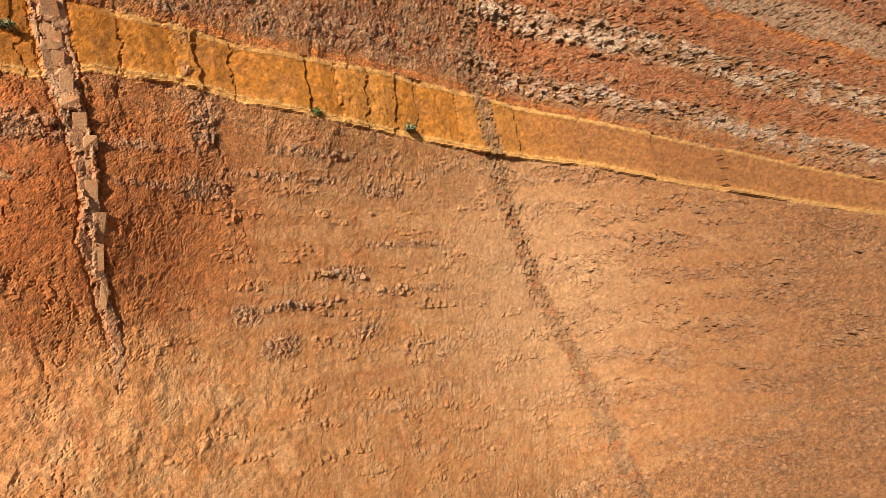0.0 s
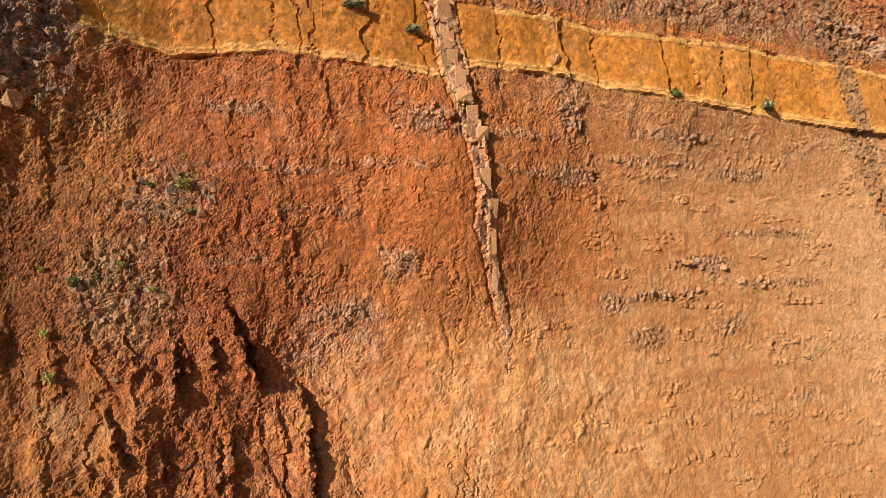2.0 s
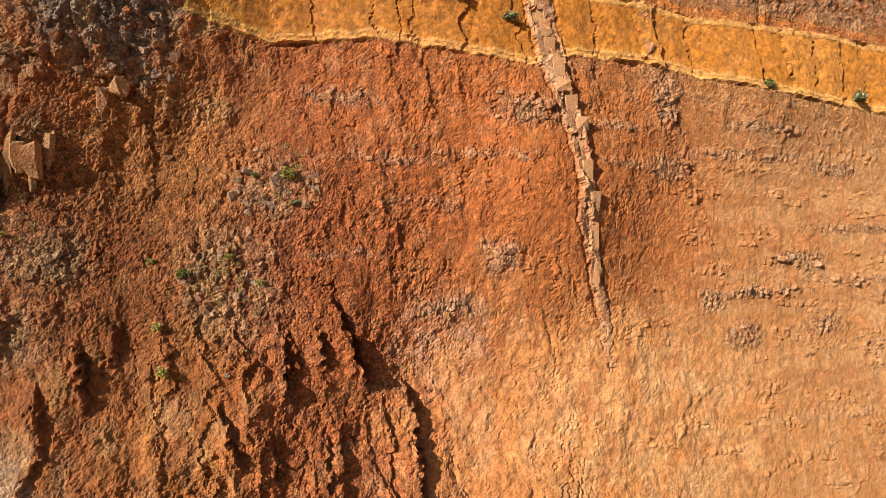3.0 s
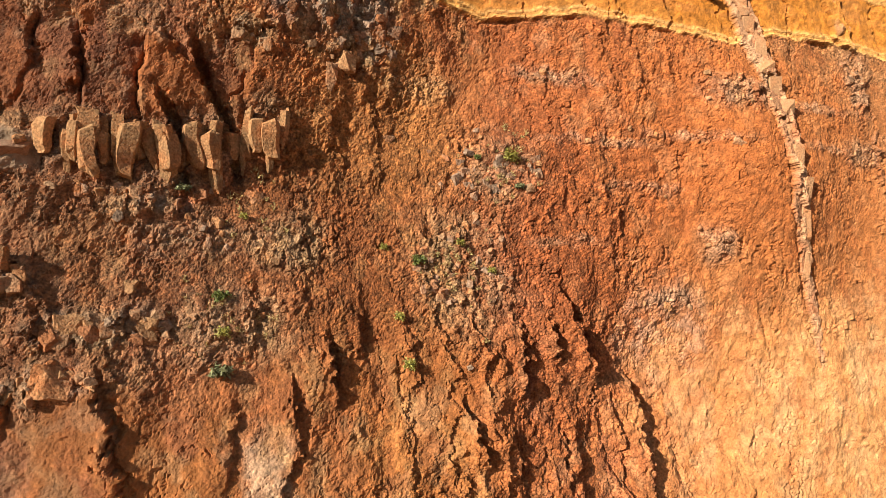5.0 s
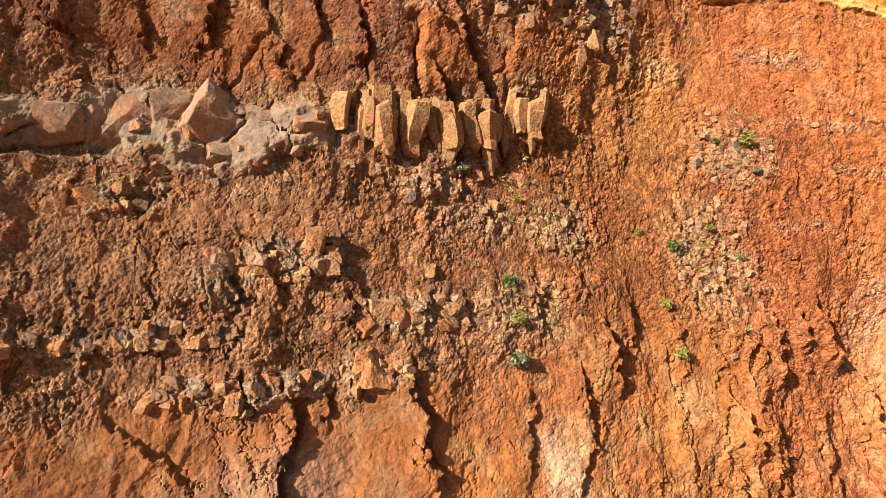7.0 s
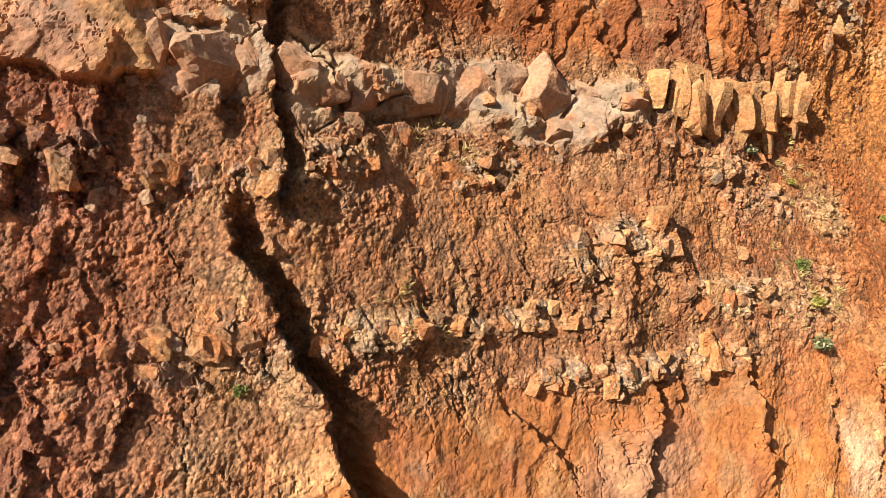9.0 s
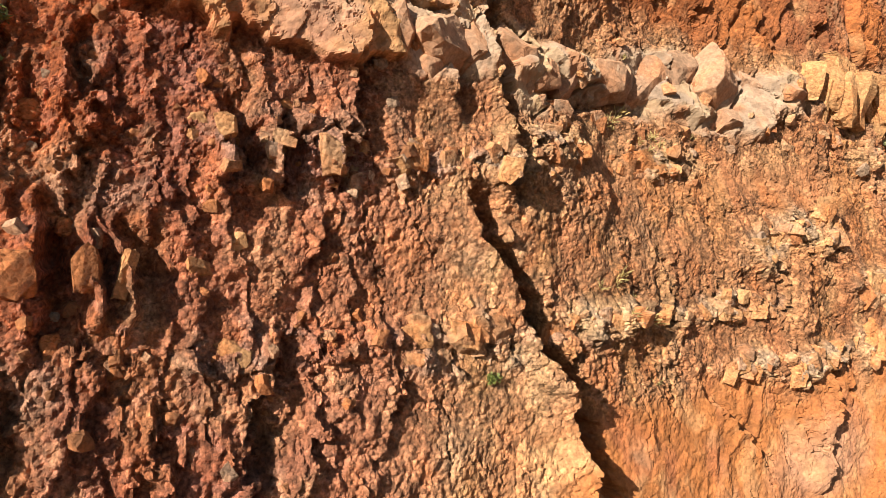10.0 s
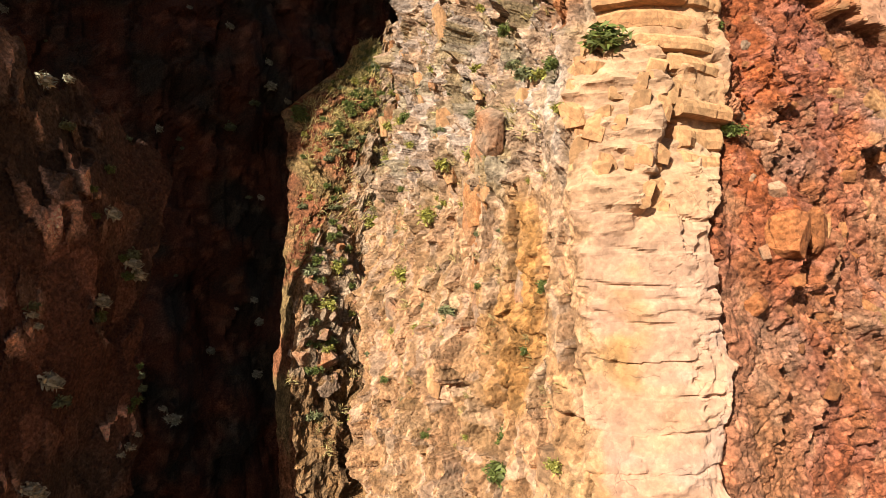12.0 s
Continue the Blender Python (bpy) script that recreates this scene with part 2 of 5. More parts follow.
def crags(x, z, seed, steep=1.0):
    """Fractured rock: tilted planes that meet in sharp arrises, about -0.5 to 0.5, and a random number per plane."""
    ix, iz = np.floor(x).astype(np.int32), np.floor(z).astype(np.int32)
    best = np.full(x.shape, 9.0, np.float32)
    hid = np.zeros(x.shape, np.int32)
    for a in (-1, 0, 1):
        for b in (-1, 0, 1):
            h = cell(ix + a, iz + b, seed)
            dx, dz = x - (ix + a + RAND[0][h]), z - (iz + b + RAND[1][h])
            turn = RAND[3][h] * 6.283
            d = ((RAND[2][h] - 0.5) * 0.5 + steep * (np.cos(turn) * dx + np.sin(turn) * dz) + 0.9 * (dx * dx + dz * dz)).astype(np.float32)
            near_ = d < best
            best = np.where(near_, d, best)
            hid = np.where(near_, h, hid)
    return best + 0.25, RAND[1][hid]


n1 = fbm(S * 0.35, Z * 0.35, 4, 11)
n2 = fbm(S * 0.4 + 50, Z * 0.4, 4, 15)
n3 = fbm(S * 1.3, Z * 1.3, 4, 19)
wx, wz = S + 1.3 * n1 + 0.35 * n3, Z + 0.9 * n2 - 0.3 * n3
side = smooth(1.1, 1.9, D + 0.5 * n3)
n5 = fbm(S * 3.1, Z * 3.1, 3, 83)
n6 = fbm(S * 3.3 + 40, Z * 3.3, 3, 87)
n7 = fbm(S * 9 + 3, Z * 7.5, 2, 89)
gx, gz = S + 0.16 * n3 + 0.13 * n5, Z + 0.14 * n2 + 0.13 * n6

# loose blocks of two sizes, lumps of scoria, grit, fractured faces
c1, k1, r1 = blocks(gx * 1.15, gz * 0.9, 1)
c2, k2, r2 = blocks(gx * 2.6 + 5, gz * 2.1, 2)
c3, k3, r3 = knobs(gx * 4.6, gz * 4.4, 3)
c4, k4, r4 = knobs(S * 9.5 + 0.5 * n5, Z * 9.0 + 0.5 * n6, 4)
f1, _ = crags(S * 0.42 + 0.3 * n3, Z * 0.27 + 0.25 * n3 + 0.1 * S, 41, 0.8)
f2, q2 = crags(gx * 1.1, gz * 0.75 + 0.2 * S, 42)
f3, q3 = crags(gx * 2.7, gz * 1.9, 43)
boulder, kb, rb = knobs(S * 0.50 + 3 + 0.2 * n3, Z * 0.55 + 0.16 * n3, 6)
shell, qs = crags(S * 0.75 + 0.2 * n5, Z * 0.8 + 0.25 * S + 0.2 * n5, 44, 0.7)

def shingles(x, z, seed):
    """Upright plates, each rising to the right and breaking off: -0.5 to 0.5 about, and a random number per plate."""
    iz = np.floor(z).astype(np.int32)
    fz = z - iz
    total, shade = 0, 0
    for b, w in ((0, 1 - smooth(0.7, 1.0, fz)), (1, smooth(0.7, 1.0, fz))):
        q = x + 7.3 * RAND[0][cell(iz + b, iz * 0 + 3, seed)]
        ix = np.floor(q).astype(np.int32)
        r = RAND[1][cell(ix, iz + b, seed + 1)]
        total = total + w * ((q - ix) ** 1.4 - 0.45) * (0.3 + 1.1 * r)
        shade = shade + w * r
    return total.astype(np.float32), shade


sh1, _ = shingles(S * 0.55 + 0.5 * n1 + 0.3 * n3 + 0.08 * Z, Z * 0.24 + 0.4 * n2, 55)
sh2, qb = shingles(S * 1.5 + 0.5 * n3 + 0.15 * n5, Z * 0.6 + 0.4 * n3, 57)

# kinds of rock: (x, z, half width, half height)
MASSIVE = [(-36.6, 41.3, 1.3, 1.2), (-34.3, 40.9, 0.8, 1.1), (-32.3, 41.0, 1.6, 0.7), (-29.7, 41.2, 1.5, 1.0), (-26.9, 41.0, 2.0, 1.2), (-28.2, 41.6, 1.0, 0.8),
           (-24.1, 41.4, 1.4, 0.8)]
COLUMNS = [(-20.6, 41.7, 1.9, 1.3), (-17.6, 42.0, 1.6, 1.6), (-15.3, 43.0, 0.9, 1.2), (-22.4, 41.4, 1.0, 0.9)]
BEDS = [(-11.4, 46.4, 1.3, 0.8), (-15.9, 46.6, 1.2, 0.6), (-24.6, 37.1, 1.6, 0.7), (-26.7, 36.4, 0.9, 0.6), (-20.9, 35.4, 2.2, 0.6), (-25.6, 33.4, 3.2, 0.4), (-22.4, 33.6, 1.1, 0.6), (-28.0, 35.0, 1.6, 0.35),
        (-36.8, 34.5, 1.6, 0.6), (-32.9, 34.8, 1.8, 0.4), (-30.0, 34.8, 1.6, 0.3), (-36.2, 38.2, 2.3, 0.4), (-33.6, 39.0, 1.0, 0.5), (-29.2, 38.9, 1.4, 0.45),
        (-40.2, 38.2, 1.6, 0.8), (-19.6, 39.6, 1.6, 0.4), (-41.3, 34.7, 0.9, 0.4), (-39.2, 34.8, 1.2, 0.3)]
RUBBLE = [(-5.3, 41.7, 1.9, 1.6), (-7.0, 37.0, 2.2, 2.6), (3.4, 35.6, 1.8, 0.6), (22.5, 33.4, 1.3, 0.7), (8.5, 46.2, 2.4, 0.8), (-1.6, 46.4, 2.0, 0.4), (29.5, 33.7, 1.4, 0.5),
          (17.9, 43.5, 1.8, 0.7), (20.2, 35.7, 1.0, 0.6), (-18.0, 38.4, 2.0, 0.6), (-14.5, 38.2, 1.6, 1.0), (-16.5, 35.2, 1.8, 1.3), (18.2, 47.5, 1.0, 1.8), (26, 46.5, 3, 0.4),
          (32, 44, 2.5, 0.4), (28, 38, 2.0, 0.5), (-8.8, 45.2, 2.0, 0.5), (6.2, 38.4, 1.0, 0.9)]
STRIPS = [(0, 43.2, 3, 0.25), (5.5, 43.7, 3, 0.25), (14.8, 45.8, 2.6, 0.3), (15, 43.5, 2.4, 0.25), (2, 40.9, 2, 0.25), (-2, 38.4, 2, 0.3), (24, 44.6, 4, 0.3), (33, 40, 4, 0.3), (24, 36, 4, 0.25), (35, 36.5, 4, 0.3)]


def zone(places, soft=0.35, power=2.6):
    mask = np.zeros(Z.shape, np.float32)
    for cx, cz, rx, rz in places:
        mask = np.maximum(mask, patch(S + 0.35 * n3 + 0.3 * n1, Z + 0.25 * n3 + 0.3 * n2, cx, cz, rx, rz, soft, power))
    return mask


massive, columns, beds, rubble = zone(MASSIVE, 0.25), zone(COLUMNS, 0.3), zone(BEDS, 0.4), np.maximum(zone(RUBBLE, 0.6), 0.8 * zone(STRIPS, 0.6))
slate = patch(wx, wz, -12.6, 49.5, 3.5, 2.5, 0.3)
over = smooth(54.2, 55.5, wz) * smooth(10, 18, S)                  # rubble above the yellow band
tuff = patch(wx, wz, 46, 33, 34, 14.5, 0.3, 4.0)                   # smooth buff tuff
apron = patch(wx, wz, -26, 30.5, 9.5, 2.5, 0.25, 4.0)              # smooth orange earth under the lowest bed
cream = np.maximum(patch(wx, wz, 9, 30, 8, 5.5, 0.35), patch(wx, wz, 14.5, 29, 9, 5, 0.5))
hang = patch(wx, wz, -25, 44.8, 9, 1.9, 0.25, 4.0)                 # red hanging wall above the lava
scree = patch(wx, wz, -42, 36.5, 3.6, 5.5, 0.3)
bluff = patch(wx, wz, -6.0, 30, 6.5, 5.0, 0.4) * smooth(2.2, 1.2, S + 0.3 * n3)
broken = np.maximum(np.maximum(beds, rubble), np.maximum(np.maximum(massive, columns), np.maximum(slate, scree)))
calm = np.maximum(0.85 * apron, 0.6 * hang)
for cx, cz, rx, rz, amount in ((-26, 38.6, 7.5, 0.6, 0.5), (9, 41, 7, 8, 0.55), (-3, 46, 6, 3.0, 0.4), (-13, 31.5, 7, 3, 0.55)):
    calm = np.maximum(calm, amount * patch(wx, wz, cx, cz, rx, rz, 0.35, 3.0))
calm = np.maximum(np.maximum(calm, 0.8 * cream), 0.75 * tuff) * (1 - broken)

near = smooth(-35, -41, S)
coarse = smooth(-0.1, 0.35, n2) * (1 - 0.6 * near)
rough = smooth(-0.28, 0.22, fbm(S * 0.28, Z * 0.4, 4, 101))          # gritty and smooth stretches alternate
fierce = smooth(0.0, 0.3, fbm(S * 0.2 + 7, Z * 0.24, 4, 102))        # torn stretches
body = (1 - side) * (1 - calm)
stones = smooth(0.45, 0.55, r2)

H += 0.30 * fbm(S * 0.16, Z * 0.16, 3, 21) * (1 - 0.5 * tuff)
H += (0.14 - 0.10 * tuff) * (1 - side) * ridged(S * 0.4 + 0.6 * n2, Z * 0.13, 2, 25)
H += body * (1 - 0.75 * scree) * smooth(30, 10, S) * ((0.18 + 0.12 * fierce) * f1 + (0.06 + 0.12 * fierce) * sh1 + 0.05 * fierce * sh2 + (0.04 + 0.10 * fierce) * f2 * (0.4 + 0.6 * rough) + (0.02 + 0.08 * fierce) * f3)
away = smooth(-5, 25, S)
H += body * (0.35 + 0.65 * rough) * ((0.080 - 0.035 * away) * c3 + (0.060 - 0.035 * away) * c4 + 0.06 * n5 + 0.06 * n7)
H += (1 - side) * calm * ((0.030 - 0.018 * away) * c3 + (0.020 - 0.015 * away) * c4 + 0.05 * n3 + (0.035 - 0.015 * away) * n5)
H += bluff * (0.30 * f1 + 0.12 * sh1 + 0.14 * f2 + 0.07 * f3)
H += cream * (0.035 * f2 + 0.02 * f3 + 0.04 * n3 + 0.12 * n1) * (1 - side)
pocks = smooth(0.20, 0.38, fbm(S * 0.22, Z * 0.75, 4, 103))
H += tuff * (pocks * (0.20 * c2 * stones + 0.10 * c3) + 0.06 * fbm(S * 0.10, Z * 0.6 + 0.4 * n1, 2, 107))
H += rubble * (0.16 * c2 * stones + 0.09 * c3) + over * (0.22 * c1 * coarse + 0.16 * c2 * stones + 0.05 * c3)
H += slate * (0.26 * c1 + 0.20 * c2 + 0.06 * c3)
brow = smooth(-43.6, -42.4, wx) * smooth(-37.2, -37.9, wx) * smooth(40.3, 40.5, wz + 0.10 * (S + 40)) * smooth(43.9, 42.9, wz)
H = H * (1 - 0.8 * brow) + brow * (0.62 + 0.30 * shell + 0.25 * fbm(S * 0.5, Z * 0.6, 3, 175) + 0.02 * n5)
H += beds * (0.10 + 0.30 * c1 + 0.20 * c2 * (0.4 + 0.6 * coarse) - 0.10 * smooth(0.10, 0.0, k1))
H = H * (1 - 0.8 * massive) + massive * (0.12 + 0.50 * boulder + 0.42 * shell - 0.35 * smooth(0.06, 0.0, kb) + 0.06 * n3)
H -= 0.40 * patch(S + 0.4 * n3, Z + 0.25 * n3, -31.8, 40.35, 2.4, 0.28, 0.5, 3.0)           # undercut below the lava
H -= 0.30 * patch(S + 0.4 * n3, Z + 0.25 * n3, -27.8, 40.1, 1.0, 0.25, 0.5, 3.0)
H += columns * (-0.25 + 0.3 * f2 + 0.2 * n3)
flute = ridged(S * 1.0 + 0.4 * n3 + 0.5 * n2, Z * 0.28, 2, 105)
H += scree * (0.15 * sh2 + 0.14 * flute + 0.06 * f2 + 0.04 * f3 + 0.05 * c3 + 0.04 * c4 + 0.08 * n3)
H += 0.02 * (1 - 0.85 * calm) * fbm(S * 7, Z * 7, 3, 31)
# the hanging wall: smooth red panels with dark slots between
panel, kpn, rpn = blocks(S * 0.52 + 0.25 * n1, Z * 0.16 + 0.1 * n3, 27)
H += hang * (0.34 * panel - 0.28 * smooth(0.16, 0.0, kpn) * smooth(-0.3, 0.1, n1))

# level ledges and strips of rubble in the tuff far along the face
strip = smooth(0.10, 0.30, fbm(S * 0.05, Z * 0.42 + 0.25 * n1, 3, 155)) * smooth(16, 34, S)
H += strip * (0.40 * c1 * smooth(40, 60, S) + 0.14 * c2 * stones)
ledge_line = smooth(0.05, 0.0, np.abs(perlin(S * 0.035, Z * 0.55 + 0.35 * n1, 157))) * smooth(12, 30, S)
H += 0.06 * ledge_line * smooth(0.0, 0.3, n2) * (1 - 0.5 * tuff)

# ---- colour ----
paint(smooth(6, 16, wx), TAN)
paint(smooth(0.05, 0.5, n2) * 0.6 * smooth(6, 16, wx), BUFF)
paint(smooth(-13, -20, wx), CLAY)
paint(patch(wx, wz, -8, 38, 12, 13, 0.5), RED)
paint(patch(wx, wz, -27, 38, 13, 4.5, 0.4, 4.0) * 0.45, BROWN)
paint(patch(wx, wz, 3, 41, 8, 8, 0.5) * 0.85, (0.44, 0.125, 0.03))
paint(patch(wx, wz, 20, 41.5, 11, 8.5, 0.5) * 0.6, (0.40, 0.145, 0.045))
paint(patch(wx, wz, -41.5, 36.5, 4.2, 6.5, 0.4), DARK)
streak = smooth(0.05, 0.4, fbm(S * 0.9 + 0.3 * n2, Z * 0.10, 4, 61))
paint(streak * 0.45 * smooth(13, 3, wx) * (1 - side), RED)
paint(smooth(0.1, 0.5, fbm(S * 0.5, Z * 0.25, 4, 67)) * 0.45 * (1 - side), TAN)
strata = smooth(0.0, 0.45, fbm(S * 0.05, Z * 0.9 + 0.4 * n1, 4, 71))
paint(strata * 0.5 * smooth(10, 20, wx), BUFF)
paint(smooth(0.1, 0.4, fbm(S * 0.04 + 9, Z * 0.7 + 0.3 * n1, 4, 75)) * 0.45 * smooth(14, 26, wx), BROWN)
paint(strip * stones * 0.55, GREY)
paint(strip * smooth(0.6, 0.8, r1) * smooth(30, 50, S) * 0.5, PALE)
paint(hang * 0.95, (0.25, 0.066, 0.02))
paint(hang * smooth(0.5, 0.75, rpn) * 0.75, (0.37, 0.105, 0.022))
paint(hang * smooth(0.35, 0.1, rpn) * 0.75, (0.20, 0.065, 0.032))
paint(apron * 0.9, (0.40, 0.128, 0.033))
paint(apron * smooth(-24, -19, S) * 0.7, (0.46, 0.150, 0.037))
paint(apron * smooth(0.1, 0.4, fbm(S * 0.5, Z * 0.3, 4, 79)) * 0.7, (0.34, 0.105, 0.045))
paint(patch(wx, wz, -25.2, 30.8, 1.6, 1.2, 0.6) * 0.5, (0.42, 0.26, 0.18))
paint(patch(wx, wz, -15.4, 30.0, 0.8, 1.2, 0.6) * 0.7, (0.58, 0.37, 0.24))
paint(patch(wx, wz, -9.7, 31.6, 0.7, 1.0, 0.6) * 0.8, (0.62, 0.42, 0.28))
paint(patch(wx, wz, 8, 32, 6.5, 6.0, 0.6) * (0.35 + 0.6 * smooth(-0.2, 0.2, n1 + 0.5 * n3)), (0.56, 0.26, 0.085))
paint(patch(wx, wz, 14.5, 29.0, 8, 5, 0.6) * (0.35 + 0.6 * smooth(-0.15, 0.25, n2 + 0.5 * n3)), (0.64, 0.36, 0.15))
paint(patch(wx, wz, 2.8, 34.0, 2.6, 2.6, 0.5) * (0.3 + 0.6 * smooth(-0.15, 0.15, n3)), (0.50, 0.30, 0.18))
paint(patch(wx, wz, 6.5, 38.4, 1.8, 1.6, 0.5) * 0.7, (0.56, 0.27, 0.10))
paint(cream * smooth(0.1, 0.4, fbm(S * 0.6, Z * 0.6, 4, 69)) * 0.7, (0.46, 0.165, 0.048))
paint(cream * smooth(0.5, 0.75, q2) * 0.35, (0.68, 0.44, 0.22))
paint(bluff * 0.75, (0.40, 0.130, 0.038))
paint(bluff * smooth(0.5, 0.75, qb) * 0.5, (0.50, 0.195, 0.065))
paint(bluff * smooth(0.35, 0.15, q2) * 0.5, (0.30, 0.13, 0.075))
paint(patch(wx, wz, -9.4, 31.6, 0.8, 0.9, 0.5) * 0.6, (0.56, 0.34, 0.19))
paint(rubble * 0.45, (0.38, 0.20, 0.115))
paint(stones * rubble * 0.75, GREY)
paint(rubble * smooth(0.6, 0.7, r3) * 0.5, KHAKI)
paint(slate * 0.92, (0.24, 0.15, 0.12))
paint(slate * smooth(0.5, 0.7, r2) * 0.6, (0.38, 0.26, 0.20))
paint(over * 0.8, BROWN)
paint(over * smooth(0.5, 0.7, r2) * 0.5, GREY)
paint(beds * smooth(0.2, 0.5, r1) * 0.6, (0.42, 0.235, 0.115))
paint(beds * smooth(0.6, 0.8, r2) * 0.4, (0.36, 0.25, 0.18))
paint(massive * 0.95, (0.39, 0.245, 0.155))
paint(massive * smooth(0.4, 0.8, rb) * 0.6, (0.33, 0.21, 0.14))
paint(massive * smooth(0.6, 0.8, qs) * 0.4, (0.47, 0.28, 0.14))
paint(brow * 0.92, (0.44, 0.225, 0.085))
paint(brow * smooth(0.05, 0.35, n2) * 0.6, (0.40, 0.255, 0.16))
paint(columns * 0.7, (0.30, 0.14, 0.07))
paint(patch(wx, wz, -44.4, 38.6, 1.1, 3.2, 0.4, 4.0) * 0.9, (0.40, 0.105, 0.028))
paint(scree * smooth(0.62, 0.8, r3) * 0.2, (0.27, 0.17, 0.13))
paint(scree * smooth(0.0, 0.4, n2) * 0.6, (0.36, 0.10, 0.032))
paint(scree * smooth(0.0, 0.4, -n1) * 0.3, (0.24, 0.11, 0.065))

# ---- strata above the band ----
low = np.interp(S, [-10, -5, 0, 9, 12, 17, 21, 33, 44, 58, 67, 78, 94, 125], [50.2, 49.0, 49.6, 49, 49.9, 50, 49.4, 48.7, 48.2, 47.9, 46.7, 45.6, 43.9, 42])
top = np.interp(S, [-10, 17, 21, 34, 44, 58, 67, 78, 94, 125], [54, 53.8, 53.4, 53.8, 53.4, 52.9, 51.9, 50.5, 48.6, 46])
low = low + 0.10 * n3 + 0.10 * perlin(S * 2, Z * 0 + 3.3, 91)
top = top + 0.12 * n3
right = smooth(36, 50, S)
up = Z - top
v = up + 0.9 * n1 + 0.35 * n3 + 1.6 * perlin(S * 0.045, Z * 0.02, 111)
for lo_, hi_, colour, amount in ((0.0, 1.6, BROWN, 0.5), (1.9, 4.0, (0.56, 0.38, 0.25), 0.95), (4.2, 7.9, RUST, 0.6), (8.2, 11.6, (0.60, 0.42, 0.27), 1.0), (11.6, 15.8, RUST, 0.6), (15.9, 16.7, (0.64, 0.2, 0.04), 0.9), (17, 21, KHAKI, 0.8), (21.5, 26, RED, 0.6)):
    mask = smooth(lo_ - 0.3, lo_ + 0.3, v) * smooth(hi_ + 0.3, hi_ - 0.3, v) * right
    if colour[0] in (0.56, 0.60):
        H += mask * (0.40 * c1 + 0.25 * c2)
        paint(mask * 0.6, (0.44, 0.21, 0.085))
        mask = mask * smooth(0.40, 0.65, 0.5 * r1 + 0.5 * r2 + 0.6 * n2)
    paint(mask * amount, colour)
H += right * smooth(0, 1, up) * (0.10 * smooth(-0.1, 0.1, np.sin(v * 2.3 + 2 * n1)) + 0.25 * fierce * f2)

# ---- the yellow tuff band: smooth jointed faces between pale lips ----
inside = smooth(-0.06, 0.06, Z - low) * smooth(-0.06, 0.06, top - Z) * smooth(-9.6, -9.0, wx)
JOINTS = np.array([-8.2, -5.0, -3.1, 0.1, 1.3, 2.1, 5.0, 8.4, 13.7, 16.9, 18.3, 20.5, 26.0, 28.7, 31.4, 34.3, 36.6, 41.5, 49, 57, 66, 75, 85, 97])
lean_ = S + 0.9 * (RAND[1][np.clip((S * 0.37).astype(np.int32), 0, 4000)] - 0.4) * 0.3 * (Z - 51) + 0.5 * n3 + 0.2 * perlin(Z * 0.8, S * 0.15, 96)
piece = np.searchsorted(JOINTS, lean_)
left_j = np.concatenate([[-12], JOINTS])[piece]
right_j = np.concatenate([JOINTS, [125]])[piece]
gap_j = np.minimum(lean_ - left_j, right_j - lean_)
pr = RAND[2][cell(piece, piece * 0 + 4, 33)]
pt = RAND[3][cell(piece, piece * 0 + 9, 33)]
face_h = (pr - 0.5) * 0.40 + (pt - 0.5) * 0.10 * (lean_ - 0.5 * (left_j + right_j)) + 0.16 * smooth(0, 1.8, gap_j)
H = H * (1 - 0.92 * inside) + inside * (0.14 + face_h + 0.09 * n1 + 0.05 * n3 + 0.012 * n5 - 0.20 * smooth(0.08, 0.02, gap_j) * smooth(0.45, 0.7, pt) * smooth(-0.25, 0.1, n2 + 0.4 * n3))
paint(inside, (0.48, 0.18, 0.024))
paint(inside * smooth(0.0, 0.5, n2) * 0.6, (0.40, 0.16, 0.036))
paint(inside * smooth(0.35, 0.8, pr) * 0.35, (0.60, 0.27, 0.06))
paint(inside * smooth(40, 60, S) * 0.75, (0.29, 0.115, 0.04))
paint(inside * smooth(0.1, 0.4, fbm(S * 0.12, (Z - low) * 1.6, 3, 95)) * 0.45, (0.43, 0.17, 0.04))
paint(inside * smooth(1.2, 0.2, Z - low) * 0.5, (0.60, 0.26, 0.05))
lip = smooth(0.36, 0.25, np.abs(Z - low - 0.22)) * smooth(-9.6, -9.0, wx)
lip2 = smooth(0.30, 0.2, np.abs(Z - top + 0.15)) * smooth(12, 14, S)
bedding = smooth(-0.3, 0.3, np.sin((Z - low) * 22 + 1.5 * n1))
H += lip * (0.01 + 0.03 * bedding) + lip2 * 0.05
H -= 0.05 * smooth(0.16, 0.0, np.abs(Z - low + 0.16)) * smooth(-9.6, -9.0, wx)
paint(lip * (0.45 + 0.45 * bedding), CREAM)
paint(lip2 * 0.75, CREAM)
paint(smooth(0.5, 0.2, np.abs(Z - top - 0.35)) * smooth(12, 20, S) * 0.85, (0.62, 0.2, 0.04))

